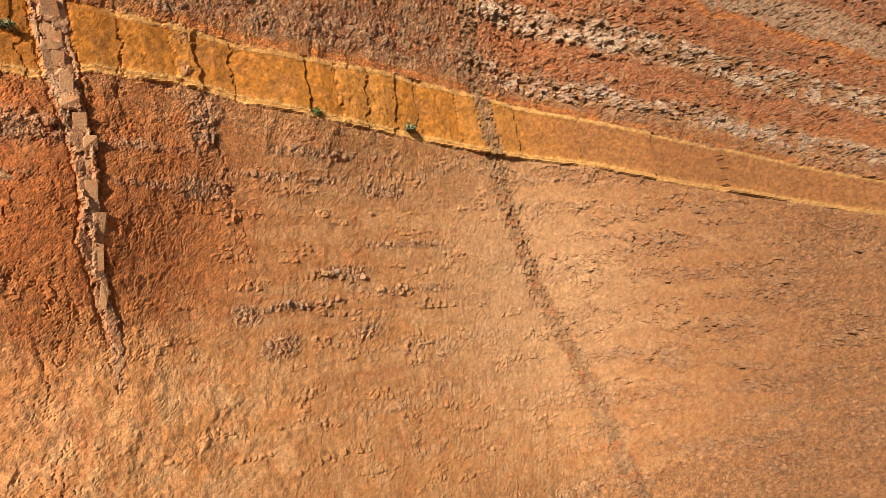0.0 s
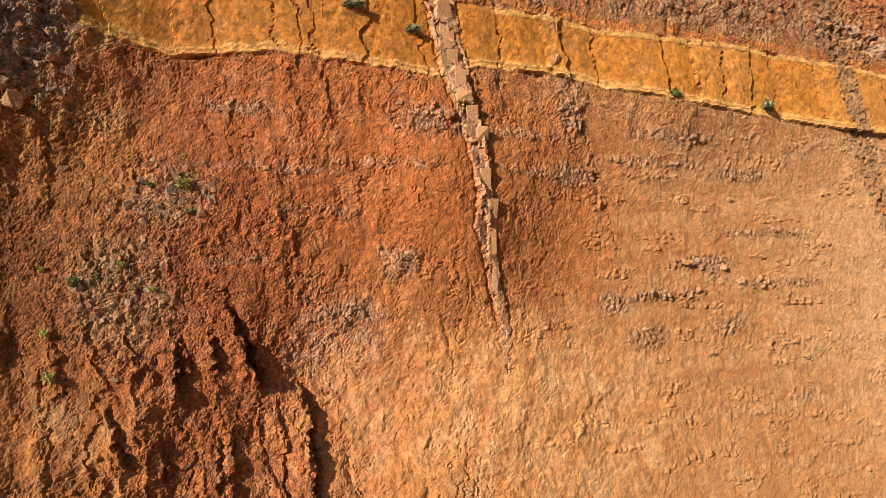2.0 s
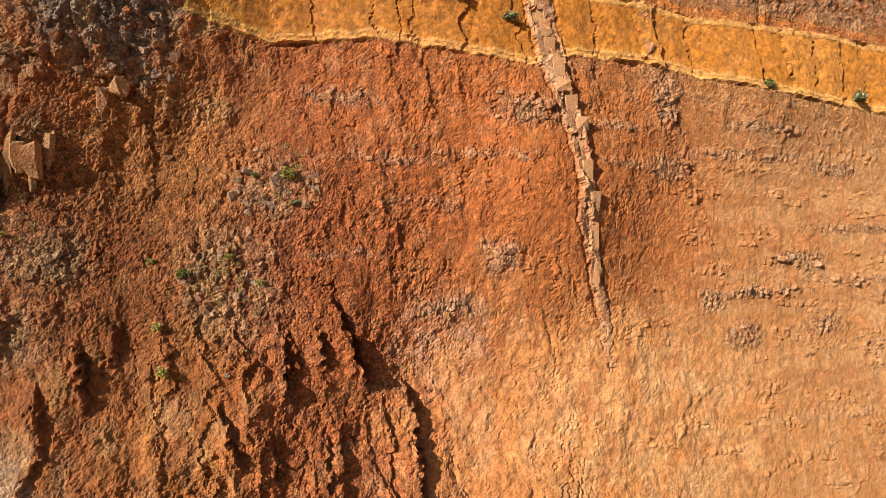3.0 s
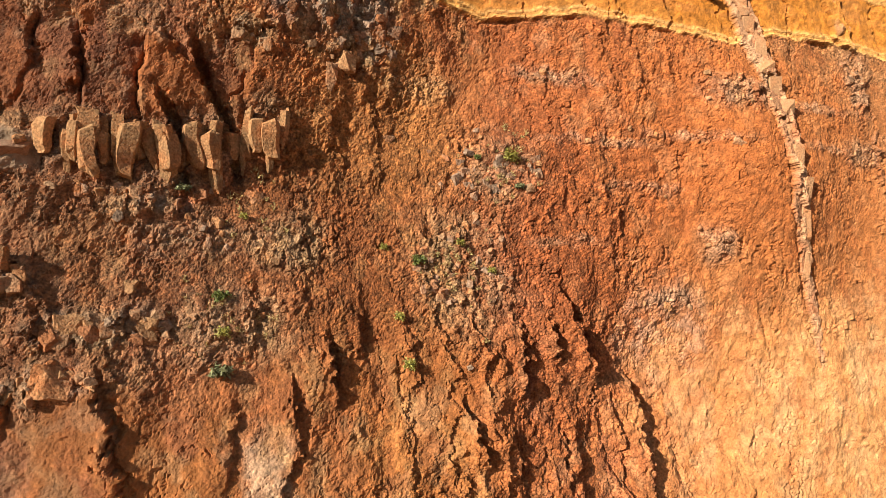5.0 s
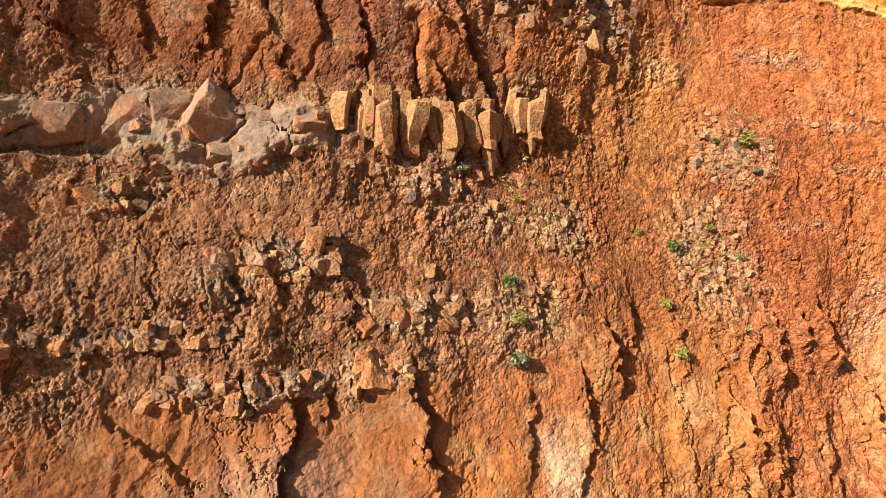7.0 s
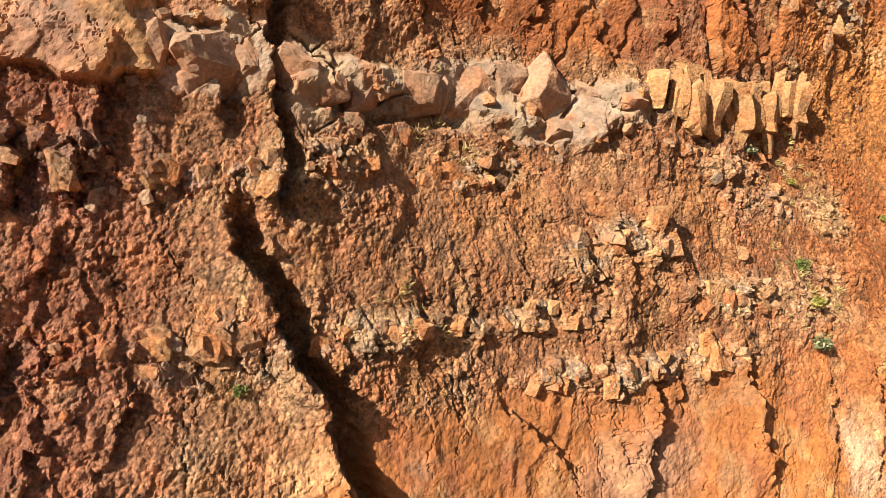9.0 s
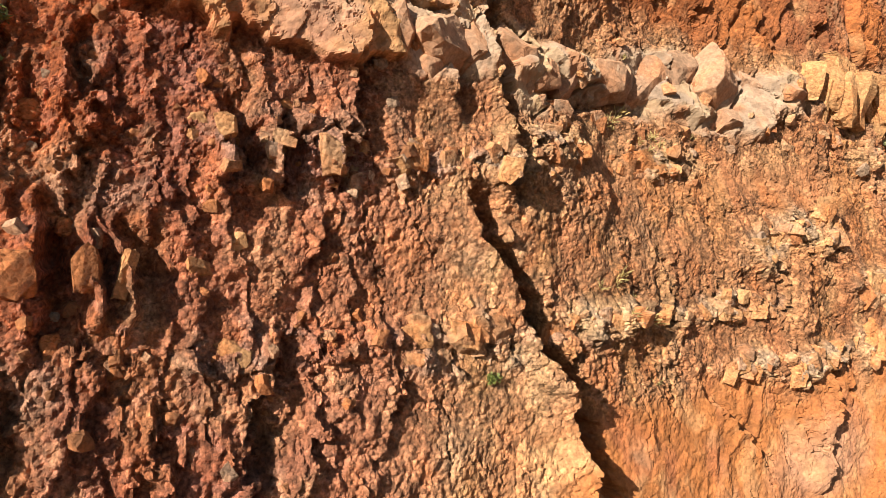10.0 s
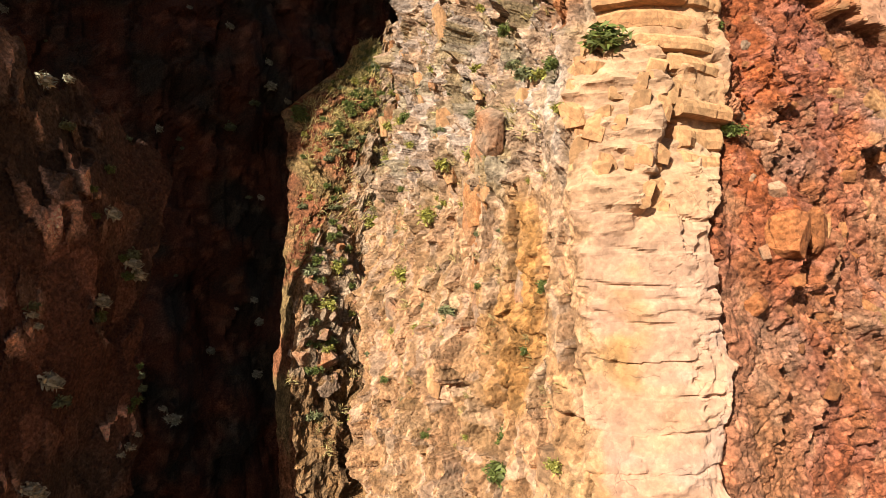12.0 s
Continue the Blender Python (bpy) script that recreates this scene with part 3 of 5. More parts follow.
# ---- dykes ----
d1 = np.interp(Z, [30, 34, 36, 38, 40.3, 42.4, 45, 48, 54, 70], [12.3, 12.5, 12.1, 11.6, 10.9, 11.2, 11.1, 10.6, 9.8, 8]) + 0.18 * perlin(Z * 0.9, S * 0.3, 93)
w1 = np.interp(Z, [31.5, 33, 36, 41, 46, 50, 55], [0.12, 0.25, 0.35, 0.42, 0.60, 0.85, 1.0])
dyke1 = smooth(w1 + 0.05, w1 - 0.05, np.abs(S - d1 + 0.22 * n5 + 0.1 * n3)) * smooth(31.2, 32.5, Z)
cd, kd, rd = blocks((S - d1) * 1.0 + 0.5 + 0.2 * n5, Z * 0.55 + 0.2 * n6, 9)
H = H * (1 - 0.7 * dyke1) + dyke1 * (0.05 + 0.32 * cd * smooth(34, 39, Z) + smooth(33, 40, Z) * smooth(54, 49, Z) * 0.20 - 0.16 * smooth(0.10, 0, kd) + 0.04 * f3)
H -= 0.16 * smooth(0.16, 0.0, np.abs(np.abs(S - d1 + 0.22 * n5 + 0.1 * n3) - w1 - 0.10)) * smooth(33, 36, Z)
paint(dyke1 * 0.85, (0.47, 0.235, 0.115))
paint(dyke1 * smooth(0.35, 0.6, rd + 0.3 * n5) * 0.6, (0.60, 0.36, 0.19))
d2 = np.interp(Z, [15, 20, 26, 31, 34, 43, 53, 70], [58.5, 56.5, 54.4, 52.0, 50.0, 46.6, 44.6, 43.8]) + 0.4 * perlin(Z * 0.4, S * 0.1, 94)
off2 = np.abs(S - d2 + 0.5 * n5 + 0.5 * n3)
dyke2 = smooth(1.3, 0.95, off2)
paint(dyke2 * (0.7 + 0.3 * smooth(-0.2, 0.2, n3)), (0.30, 0.16, 0.072))
H += dyke2 * (0.02 + 0.16 * c2) - 0.10 * smooth(0.25, 0.0, np.abs(off2 - 1.0))
d3 = np.interp(Z, [35, 39, 42.6, 45.5, 48.3, 53.4, 56], [20.5, 20.4, 19.5, 18.9, 18.1, 17.4, 15])
dyke3 = smooth(0.75, 0.2, np.abs(S - d3 + 0.7 * n3 + 0.3 * n5)) * smooth(38, 44, Z)
paint(dyke3 * 0.5 * stones, SLATE)
H += dyke3 * 0.25 * c2 * stones - 0.16 * smooth(0.10, 0.0, np.abs(S - d3 + 0.5 * n3 - 0.5)) * smooth(36, 42, Z)

# ---- the buff dyke at the corner, with level cooling joints, and the side wall ----
edge = np.interp(Z, [30, 32.5, 33.2, 34.1, 35, 35.9, 37, 38.1, 39.1, 40, 45], [-46.4, -46.4, -46.2, -46.0, -45.9, -46.1, -45.5, -45.05, -45.0, -45.05, -44.6])
buttress = smooth(0.05, -0.05, S - edge + 0.22 * n3)
front = buttress * (1 - side)
H = H * (1 - 0.85 * buttress)
upper = smooth(36.6, 37.3, Z + 0.4 * n3 + 0.25 * (S + 46))
# lower part: sound smooth rock, a few long level cracks, short upright ones
course = Z * 1.9 + 0.40 * n1 + 0.10 * n3
row_ = np.floor(course).astype(np.int32)
across = S * (0.45 + 0.5 * RAND[2][cell(row_, row_ * 0 + 8, 12)]) + 9 * RAND[1][cell(row_, row_ * 0 + 5, 12)] + 0.12 * n6
col_ = np.floor(across).astype(np.int32)
rq = RAND[2][cell(col_, row_, 23)]
fc, fr = across - col_, course - row_
level = np.minimum(fr, 1 - fr) / 1.9
upright = np.minimum(fc, 1 - fc)
cut_l = smooth(0.05, 0.0, level + 0.03 * n5) * smooth(-0.2, 0.15, n3 + 0.3 * n2)
cut_u = smooth(0.05, 0.0, upright + 0.03 * n5) * smooth(0.05, 0.3, n3 + 0.5 * (rq - 0.5))
flake, _ = crags(S * 1.6 + 0.3 * n5, Z * 2.6 + 0.3 * n5, 45, 0.6)
spall, _ = crags(S * 4.2 + 0.3 * n5, Z * 7.0 + 0.3 * n6, 49, 0.9)
dash = smooth(0.17, 0.03, np.abs(perlin(S * 0.9 + 0.2 * n5, Z * 3.0 + 0.5 * n3, 51))) * smooth(0.0, 0.25, fbm(S * 1.2, Z * 1.1, 3, 52))
dash2 = smooth(0.17, 0.03, np.abs(perlin(S * 2.8 + 0.4 * n5, Z * 0.9 + 0.2 * n3, 53))) * smooth(0.08, 0.3, fbm(S * 0.9 + 4, Z * 0.9, 3, 54))
chipped = smooth(0.05, 0.30, fbm(S * 0.8, Z * 0.7, 3, 46))
# left part of the top: shattered, with a slanting cleft between it and the ledges
cleft = np.interp(Z, [35.6, 36.6, 37.6, 38.4, 38.9], [-47.5, -46.95, -46.45, -46.35, -46.3])
left_part = smooth(0.15, -0.15, S - cleft + 0.2 * n3) * smooth(34.6, 36.9, Z) * smooth(39.4, 38.8, Z)
shard, _ = crags(S * 1.3 + 0.5 * Z + 0.3 * n3, Z * 0.9 - 0.3 * S, 47, 1.0)
H += front * (0.36 - 0.12 * upper * (1 - left_part) + (1 - upper) * (0.10 * (rq - 0.5) - 0.08 * cut_l - 0.08 * cut_u) + (0.05 + 0.14 * chipped) * flake + (0.02 + 0.06 * chipped) * spall - 0.045 * dash - 0.05 * dash2 + 0.03 * n3 + 0.012 * n5)
H += front * left_part * (0.02 + 0.18 * shard + 0.16 * flake + 0.10 * spall)
H -= front * 0.45 * smooth(0.15, 0.0, np.abs(S - cleft - 0.16 + 0.25 * n3)) * smooth(35.2, 38.4, Z) * smooth(39.4, 38.4, Z)
paint(front, (0.52, 0.305, 0.155))
paint(front * smooth(0.0, 0.35, n2 + 0.3 * n3) * 0.5, (0.50, 0.27, 0.105))
paint(front * smooth(0.55, 0.9, rq) * 0.3, (0.52, 0.33, 0.19))
paint(front * smooth(36.4, 34.8, Z + n2) * 0.8, (0.56, 0.325, 0.19))
paint(front * smooth(36.0, 34.0, Z) * smooth(0.0, 0.3, fbm(S * 0.6, Z * 1.6, 3, 48)) * 0.5, (0.58, 0.375, 0.25))
paint(buttress * smooth(0.7, 0.2, np.abs(D - 1.2)) * smooth(37, 35.5, Z) * smooth(-0.1, 0.2, n2 + 0.4 * n3) * 0.7, (0.52, 0.26, 0.06))
slab, ks, rs = blocks(S * 1.2 + 0.5 + 0.25 * n3, Z * 0.42 + 0.1 * n2, 16)
chip, qc = crags(gx * 2.2, gz * 0.9, 17, 1.0)
plate, ql = crags(gx * 5.2, gz * 3.0, 19, 0.9)
back_part = smooth(1.6, 4.0, D)
tall = smooth(36.2, 38.2, Z + n2)
torn = (0.45 + 0.55 * back_part) * (0.65 + 0.35 * tall + 0.4 * smooth(0.1, 0.3, fbm(S * 0.4, Z * 0.2, 3, 166)))
H += side * (0.20 - 0.55 * back_part + 0.14 * ridged(S * 0.7 + 0.3 * n3, Z * 0.16, 2, 165) + torn * (0.62 * slab + 0.75 * chip + 0.34 * plate)
             + 0.05 * c3 + 0.025 * c4 + 0.05 * n5 + 0.30 * fbm(S * 0.5, Z * 0.25, 3, 18) - 0.38 * smooth(0.10, 0, ks) * smooth(-0.2, 0.2, n3 + n2))
paint(side, (0.51, 0.285, 0.13))
paint(side * smooth(-51, -48.5, S) * 0.6, (0.47, 0.275, 0.13))
paint(side * smooth(0.3, 0.7, rs) * 0.45, KHAKI)
paint(side * smooth(0.55, 0.8, qc) * 0.4, SAND)
paint(side * smooth(0.0, 0.3, n2) * 0.5, (0.34, 0.20, 0.085))
paint(side * smooth(0.1, 0.4, fbm(S * 0.9, Z * 0.25, 4, 151)) * 0.5, (0.46, 0.23, 0.07))
paint(side * smooth(37.5, 33, Z + 2 * n2) * 0.55, (0.52, 0.26, 0.105))
paint(side * smooth(0.6, 0.85, ql) * 0.45, (0.55, 0.38, 0.24))
paint(side * smooth(0.3, 0.1, ql) * 0.5, (0.30, 0.165, 0.07))
paint(side * smooth(0.25, 0.1, qc) * 0.4, (0.36, 0.19, 0.075))
paint(side * tall * 0.35, (0.47, 0.34, 0.22))
paint(side * tall * smooth(0.5, 0.7, q3) * 0.5, (0.55, 0.44, 0.33))
mossy = smooth(0.08, 0.30, fbm(S * 0.7 + 5, Z * 0.6, 4, 152))
paint(side * mossy * (0.10 + 0.30 * tall), (0.27, 0.22, 0.075))
paint(side * patch(wx, wz, -50.2, 34.8, 1.0, 2.2, 0.5) * 0.85, (0.46, 0.215, 0.055))
paint(side * patch(wx, wz, -48.4, 40.6, 0.7, 1.2, 0.4) * 0.9, (0.42, 0.15, 0.045))
H -= 0.22 * smooth(0.14, 0.0, np.abs(S - edge - 0.10 + 0.2 * n5)) * (1 - side)


# ---- scarps: the rock on one side stands proud and falls off sharply ----
def scarp(line, proud, fade=0.8, groove=0.0, wide=0.17, torn=1.0):
    zz = [q[1] for q in line][::-1]
    xx = [q[0] for q in line][::-1]
    i0, i1 = np.searchsorted(S1, (min(xx) - 5 * fade - 1, max(xx) + 1.2))
    s, z = S[:, i0:i1], Z[:, i0:i1]
    xf = np.interp(z, zz, xx) + 0.35 * perlin(z * 0.8, z * 0 + xx[0], 81) + 0.22 * perlin(z * 2.7, s * 0.4 + xx[0], 82) + torn * (0.3 * n5[:, i0:i1] + 0.2 * n3[:, i0:i1])
    taper = smooth(zz[0] - 0.5, zz[0] + 0.9, z) * smooth(zz[-1] + 0.5, zz[-1] - 0.9, z)
    d = xf - s
    H[:, i0:i1] += 0.8 * proud * taper * (0.75 + 0.5 * coarse[:, i0:i1]) * (np.exp(-np.maximum(d, 0) / fade) * smooth(-0.05, 0.05, d) - 0.45 * np.exp(-((d + 0.16) / 0.17) ** 2))
    H[:, i0:i1] -= groove * taper * np.exp(-((d + wide) / wide) ** 4)


# the cleft with its deep shade, and the faults beside it
scarp([(-35.3, 45), (-35.25, 41), (-35.2, 37.6)], 0.7, 1.0, 0.6, 0.2, 0.4)
scarp([(-36.2, 37.7), (-36.0, 36.6), (-35.6, 35.7), (-35.0, 34.4), (-34.2, 33.2), (-33.8, 31.6), (-33.5, 30), (-33.2, 27)], 0.75, 0.9, 1.0, 0.32, 0.5)
scarp([(-35.6, 37.2), (-35.2, 36.0), (-34.6, 34.0), (-33.9, 31)], 0.5, 0.5, 0, 0.17, 0.4)
scarp([(-36.9, 41.8), (-36.6, 40.6), (-36.3, 39.4)], 0.8, 0.9, 0.4, 0.25, 0.5)
scarp([(-18.1, 46.2), (-17.5, 44.5), (-16.9, 42.6), (-16.5, 40.4)], 0.75, 0.8, 0.5, 0.2, 0.6)
scarp([(-19.4, 44.0), (-18.9, 42.4), (-18.5, 40.2)], 0.7, 0.6, 0.4, 0.2, 0.8)
# slots in the hanging wall
scarp([(-26.7, 46), (-26.9, 44.6), (-27.2, 43.6)], 0.6, 0.9)
scarp([(-23.4, 45.6), (-23.6, 44.4)], 0.6, 0.8)
scarp([(-21.9, 46), (-22.2, 43.6)], 0.45, 0.8)
scarp([(-31.2, 45), (-31.0, 43)], 0.5, 0.8)
scarp([(-29.0, 44.8), (-28.8, 43.2)], 0.4, 0.8)
# bluffs at the foot of the red wall
scarp([(1.0, 32.0), (1.3, 30.8), (1.3, 29.4), (1.6, 26.0)], 1.1, 1.6, 0.2, 0.25)
scarp([(-2.5, 36.2), (-2.0, 34.8), (-1.6, 33.6), (-1.0, 32.0)], 0.85, 1.3, 0.2, 0.2)
scarp([(-0.2, 31.4), (0.1, 28.5), (-0.2, 26)], 0.35, 0.7)
scarp([(-4.9, 34.8), (-4.8, 33.4), (-4.9, 32.0)], 0.9, 1.1)
scarp([(-3.3, 35.0), (-3.1, 33.0)], 0.6, 0.8)
scarp([(-7.7, 31.9), (-7.3, 30.6), (-7.1, 29.3)], 0.9, 0.9)
scarp([(-5.6, 30.8), (-5.2, 28)], 0.4, 1.0)
scarp([(-3.2, 30.6), (-2.9, 27.6)], 0.4, 1.0)
scarp([(-9.8, 35.0), (-9.6, 33.2)], 0.3, 0.7)
scarp([(-13.2, 34.6), (-12.8, 32.2)], 0.7, 0.9, 0.2)
scarp([(-11.9, 35.8), (-11.7, 33.6)], 0.4, 0.6)
scarp([(-14.6, 33.4), (-14.4, 31.0), (-14.9, 29)], 0.45, 0.8)
scarp([(-16.7, 32.6), (-16.9, 29.4)], 0.3, 0.8)
scarp([(-15.9, 36.6), (-15.7, 34.2)], 0.3, 0.7)
# slots in the orange earth
scarp([(-20.9, 33.4), (-20.7, 31.6), (-20.2, 29.6)], 0.6, 0.9, 0.2)
scarp([(-24.6, 33.4), (-25.0, 31.6), (-25.4, 29.8)], 0.6, 0.8, 0.3)
scarp([(-23.8, 33.4), (-23.7, 32.2)], 0.5, 0.6, 0.2)
scarp([(-21.1, 34.2), (-20.9, 32.6)], 0.4, 0.5)
scarp([(-29.8, 33.0), (-28.6, 31.9), (-27.6, 31.0)], 0.4, 0.7)
# between the blocks of the beds
scarp([(-25.6, 37.6), (-25.0, 36.2)], 0.6, 0.6)
scarp([(-26.6, 37.0), (-26.4, 35.6)], 0.6, 0.6, 0.2)
scarp([(-24.0, 37.9), (-23.5, 36.7)], 0.5, 0.5)
scarp([(-22.9, 35.9), (-22.7, 34.9)], 0.5, 0.5, 0.2)
scarp([(-19.1, 35.8), (-18.9, 34.8)], 0.5, 0.7)
scarp([(-26.5, 33.8), (-26.3, 33.0)], 0.5, 0.5, 0.2)
scarp([(-33.3, 35.2), (-32.4, 34.4)], 0.5, 0.6)
scarp([(-34.6, 35.6), (-34.2, 34.2)], 0.4, 0.4)
scarp([(-30.7, 41.8), (-30.9, 40.6)], 0.4, 0.6)
scarp([(-33.9, 41.4), (-33.6, 40.2)], 0.6, 0.5, 0.3)
scarp([(-28.7, 42.2), (-28.9, 41.0)], 0.5, 0.7, 0.2)
# ribs of the dark scoria beside the corner dyke
scarp([(-44.35, 37.2), (-44.25, 35.9), (-44.3, 35.0)], 1.15, 0.6, 0.4, 0.32, 0.4)
scarp([(-43.5, 36.9), (-43.45, 35.3)], 1.0, 0.3, 0.3, 0.17, 0.4)
scarp([(-43.0, 36.8), (-42.95, 35.2)], 1.1, 0.25, 0.45, 0.32, 0.4)
scarp([(-44.0, 40.4), (-43.8, 38.9)], 0.65, 0.5, 0.2)
scarp([(-43.3, 39.6), (-43.6, 38.0), (-43.9, 37.2)], 0.6, 0.5)
scarp([(-41.5, 39.2), (-41.3, 37.6)], 1.0, 0.4, 0.4, 0.28, 0.5)
scarp([(-40.5, 39.1), (-40.3, 37.5)], 1.0, 0.35, 0.4, 0.22, 0.5)
scarp([(-39.2, 39.0), (-39.0, 37.6)], 0.75, 0.5, 0.2)
scarp([(-38.5, 41.0), (-38.9, 39.6), (-38.7, 38.2)], 0.75, 0.8)
scarp([(-44.8, 39.6), (-44.7, 38.2)], 0.5, 0.4)
scarp([(-40.5, 34.8), (-41.0, 33.4), (-41.2, 32.0)], 0.7, 0.7, 0.2)
scarp([(-43.5, 35.0), (-43.6, 34.2)], 0.6, 0.4, 0.2)
scarp([(-43.6, 34.2), (-43.9, 32.6)], 0.6, 0.5)
scarp([(-42.6, 33.8), (-42.4, 32.2)], 0.6, 0.5)
scarp([(-44.9, 34.4), (-45.0, 32.6)], 0.6, 0.4, 0.3)
scarp([(-42.4, 37.8), (-42.2, 36.8)], 0.5, 0.5)
scarp([(-39.6, 37.2), (-39.9, 35.8)], 0.5, 0.6)
scarp([(-38.2, 34.2), (-38.5, 32.4)], 0.5, 0.6)
scarp([(-39.8, 33.6), (-40.1, 31.8)], 0.5, 0.5)

crack = np.abs(perlin(S * 0.9 + 0.5 * n2 + 0.25 * n5, Z * 0.32 + 0.3 * n3, 181))
crack2 = np.abs(perlin(S * 1.7 + 0.4 * n3 + 0.3 * n5, Z * 0.9 + 0.4 * n6, 183))
veined = smooth(0.0, 0.35, fbm(S * 0.25, Z * 0.25, 3, 185))
H -= (1 - side) * (1 - inside) * (1 - front) * smooth(20, 12, S) * (1 - 0.7 * scree) * (1 - massive) * (0.16 * smooth(0.035, 0.0, crack) * veined + 0.10 * smooth(0.045, 0.0, crack2) * smooth(0.0, 0.3, n2))
m1 = fbm(S * 0.7 + 7, Z * 0.6, 5, 141) * (1 - side) * (1 - 0.6 * inside)
m2 = fbm(S * 0.9 + 17, Z * 0.7, 5, 145) * (1 - side) * (1 - 0.6 * inside)
paint(smooth(0.1, 0.5, m1) * 0.4 * (1 - 0.6 * smooth(-12, -20, S)), RED)
paint(smooth(0.1, 0.5, m2) * 0.4, BUFF)
paint(smooth(0.2, 0.5, -m1) * 0.35 * (1 - front) * (1 - 0.6 * smooth(0, 8, S)), GREY)
paint(smooth(0.15, 0.5, -m2) * 0.5 * (1 - front), RUST)
sound = (1 - dyke2) * (1 - np.maximum(np.maximum(beds, columns), np.maximum(np.maximum(massive, inside), np.maximum(slate, dyke1))))
paint(patch(wx, wz, -23, 38, 9, 8, 0.5, 3.0) * 0.4 * sound, (0.32, 0.105, 0.035))
paint(patch(wx, wz, 1, 42, 9, 8, 0.5, 3.0) * 0.45 * sound * (1 - 0.6 * rubble), (0.40, 0.135, 0.036))
paint(patch(wx, wz, -6.5, 31, 7, 5.5, 0.5, 3.0) * 0.35 * sound, (0.38, 0.115, 0.032))
paint(patch(wx, wz, -8, 39, 8, 6, 0.5, 3.0) * 0.55 * sound * (1 - 0.7 * rubble), (0.30, 0.085, 0.026))
paint(smooth(14, 24, S) * 0.4 * sound * smooth(0.5, 0, up), (0.42, 0.195, 0.07))
# a pale veil of haze, painted into the colour of the tuff
paint(patch(wx, wz, 50, 36, 13, 11, 0.6) * 0.45 * sound, (0.54, 0.32, 0.16))
paint(patch(wx, wz, 12.5, 42.5, 8, 7, 0.4, 3.0) * 0.6 * sound * (1 - 0.7 * rubble), (0.43, 0.135, 0.033))
paint(cream * (0.25 + 0.4 * smooth(-0.1, 0.3, n1)) * sound, (0.56, 0.235, 0.07))
paint(patch(wx, wz, -10.0, 43.5, 4.5, 3.0, 0.5) * 0.55 * sound, (0.47, 0.175, 0.055))
paint(patch(wx, wz, -39.2, 35.5, 2.6, 4.5, 0.5) * 0.4 * sound, (0.44, 0.195, 0.085))
layers = smooth(0.02, 0.25, fbm(S * 0.07, Z * 0.5 + 0.45 * n1, 4, 191)) * smooth(44, 60, S) * (1 - inside)
paint(layers * 0.4, (0.29, 0.125, 0.05))
H += layers * (0.03 + 0.22 * c2 + 0.25 * c1)
paint(layers * smooth(0.6, 0.8, r2) * 0.5, GREY)
paint(smooth(45, 75, S) * 0.4 * (1 - 0.5 * inside) * (1 - 0.75 * smooth(0, 1, up)), BROWN)
T *= ((1 - 0.04 * side) * (1 - 0.14 * patch(wx, wz, -27, 38, 8, 9, 0.5, 3.0)) * (1 - 0.05 * patch(wx, wz, -8, 37, 8, 10, 0.5, 3.0)))[..., None]
T *= (1 - 0.06 * smooth(2, 12, S) - 0.15 * smooth(10, 40, S) - 0.24 * smooth(50, 80, S))[..., None]
T[..., 1] *= 1 + (0.13 - 0.10 * smooth(-36, -40, S) - 0.15 * smooth(-9, -4, S)) * smooth(14, 4, S) * (1 - side) * (1 - buttress)
T[..., 2] *= 1 + 0.19 * smooth(-12, -20, S) * (1 - side) * (1 - buttress)
T *= (1.02 + (0.52 * (r3 - 0.5) + 0.34 * (r4 - 0.5)) * (1 - 0.6 * np.maximum(calm, np.maximum(massive, front))) + 0.20 * n5)[..., None]
T[..., 2] *= 1 + 0.14 * np.maximum(front, side)
T[..., 1] *= 1 + 0.03 * np.maximum(front, side)
calm = np.maximum(np.maximum(np.maximum(calm, 0.9 * tuff * (1 - broken)), 0.95 * inside), np.maximum(1.1 * np.maximum(massive, brow), np.maximum(0.92 * front, 0.45 * side)))
P = np.stack([X + NX * H, Y + NY * H, Z], -1)
cliff = tagged(grid_mesh("cliff", P, T, CLIFF, 1 - 0.7 * calm), "orange and red weathered volcanic cliff face", "cliff", kind="structure")


def on_cliff(s, z, out=0.0):
    """A place on the face, its tint and its outward direction."""
    j = int(np.clip(np.searchsorted(S1, s), 0, len(S1) - 1))
    i = int(np.abs(Z[:, j] - z).argmin())
    way = Vector((NX[i, j], NY[i, j], 0)).normalized()
    return Vector(P[i, j]) + way * out, way


# ---- ground, ravine walls ----
EARTH = rock_material("dry_earth", False, (0.2, 0.1, 0.05), grain=0.6)
bm = bmesh.new()
bmesh.ops.create_grid(bm, x_segments=60, y_segments=60, size=3000)
for v in bm.verts:
    v.co.z = 3 * noise.noise(v.co * 0.004)
me = bpy.data.meshes.new("ground")
bm.to_mesh(me)
me.materials.append(EARTH)
tagged(new("ground", me), "dry brown ground at the foot of the cliff", "ground", kind="structure")


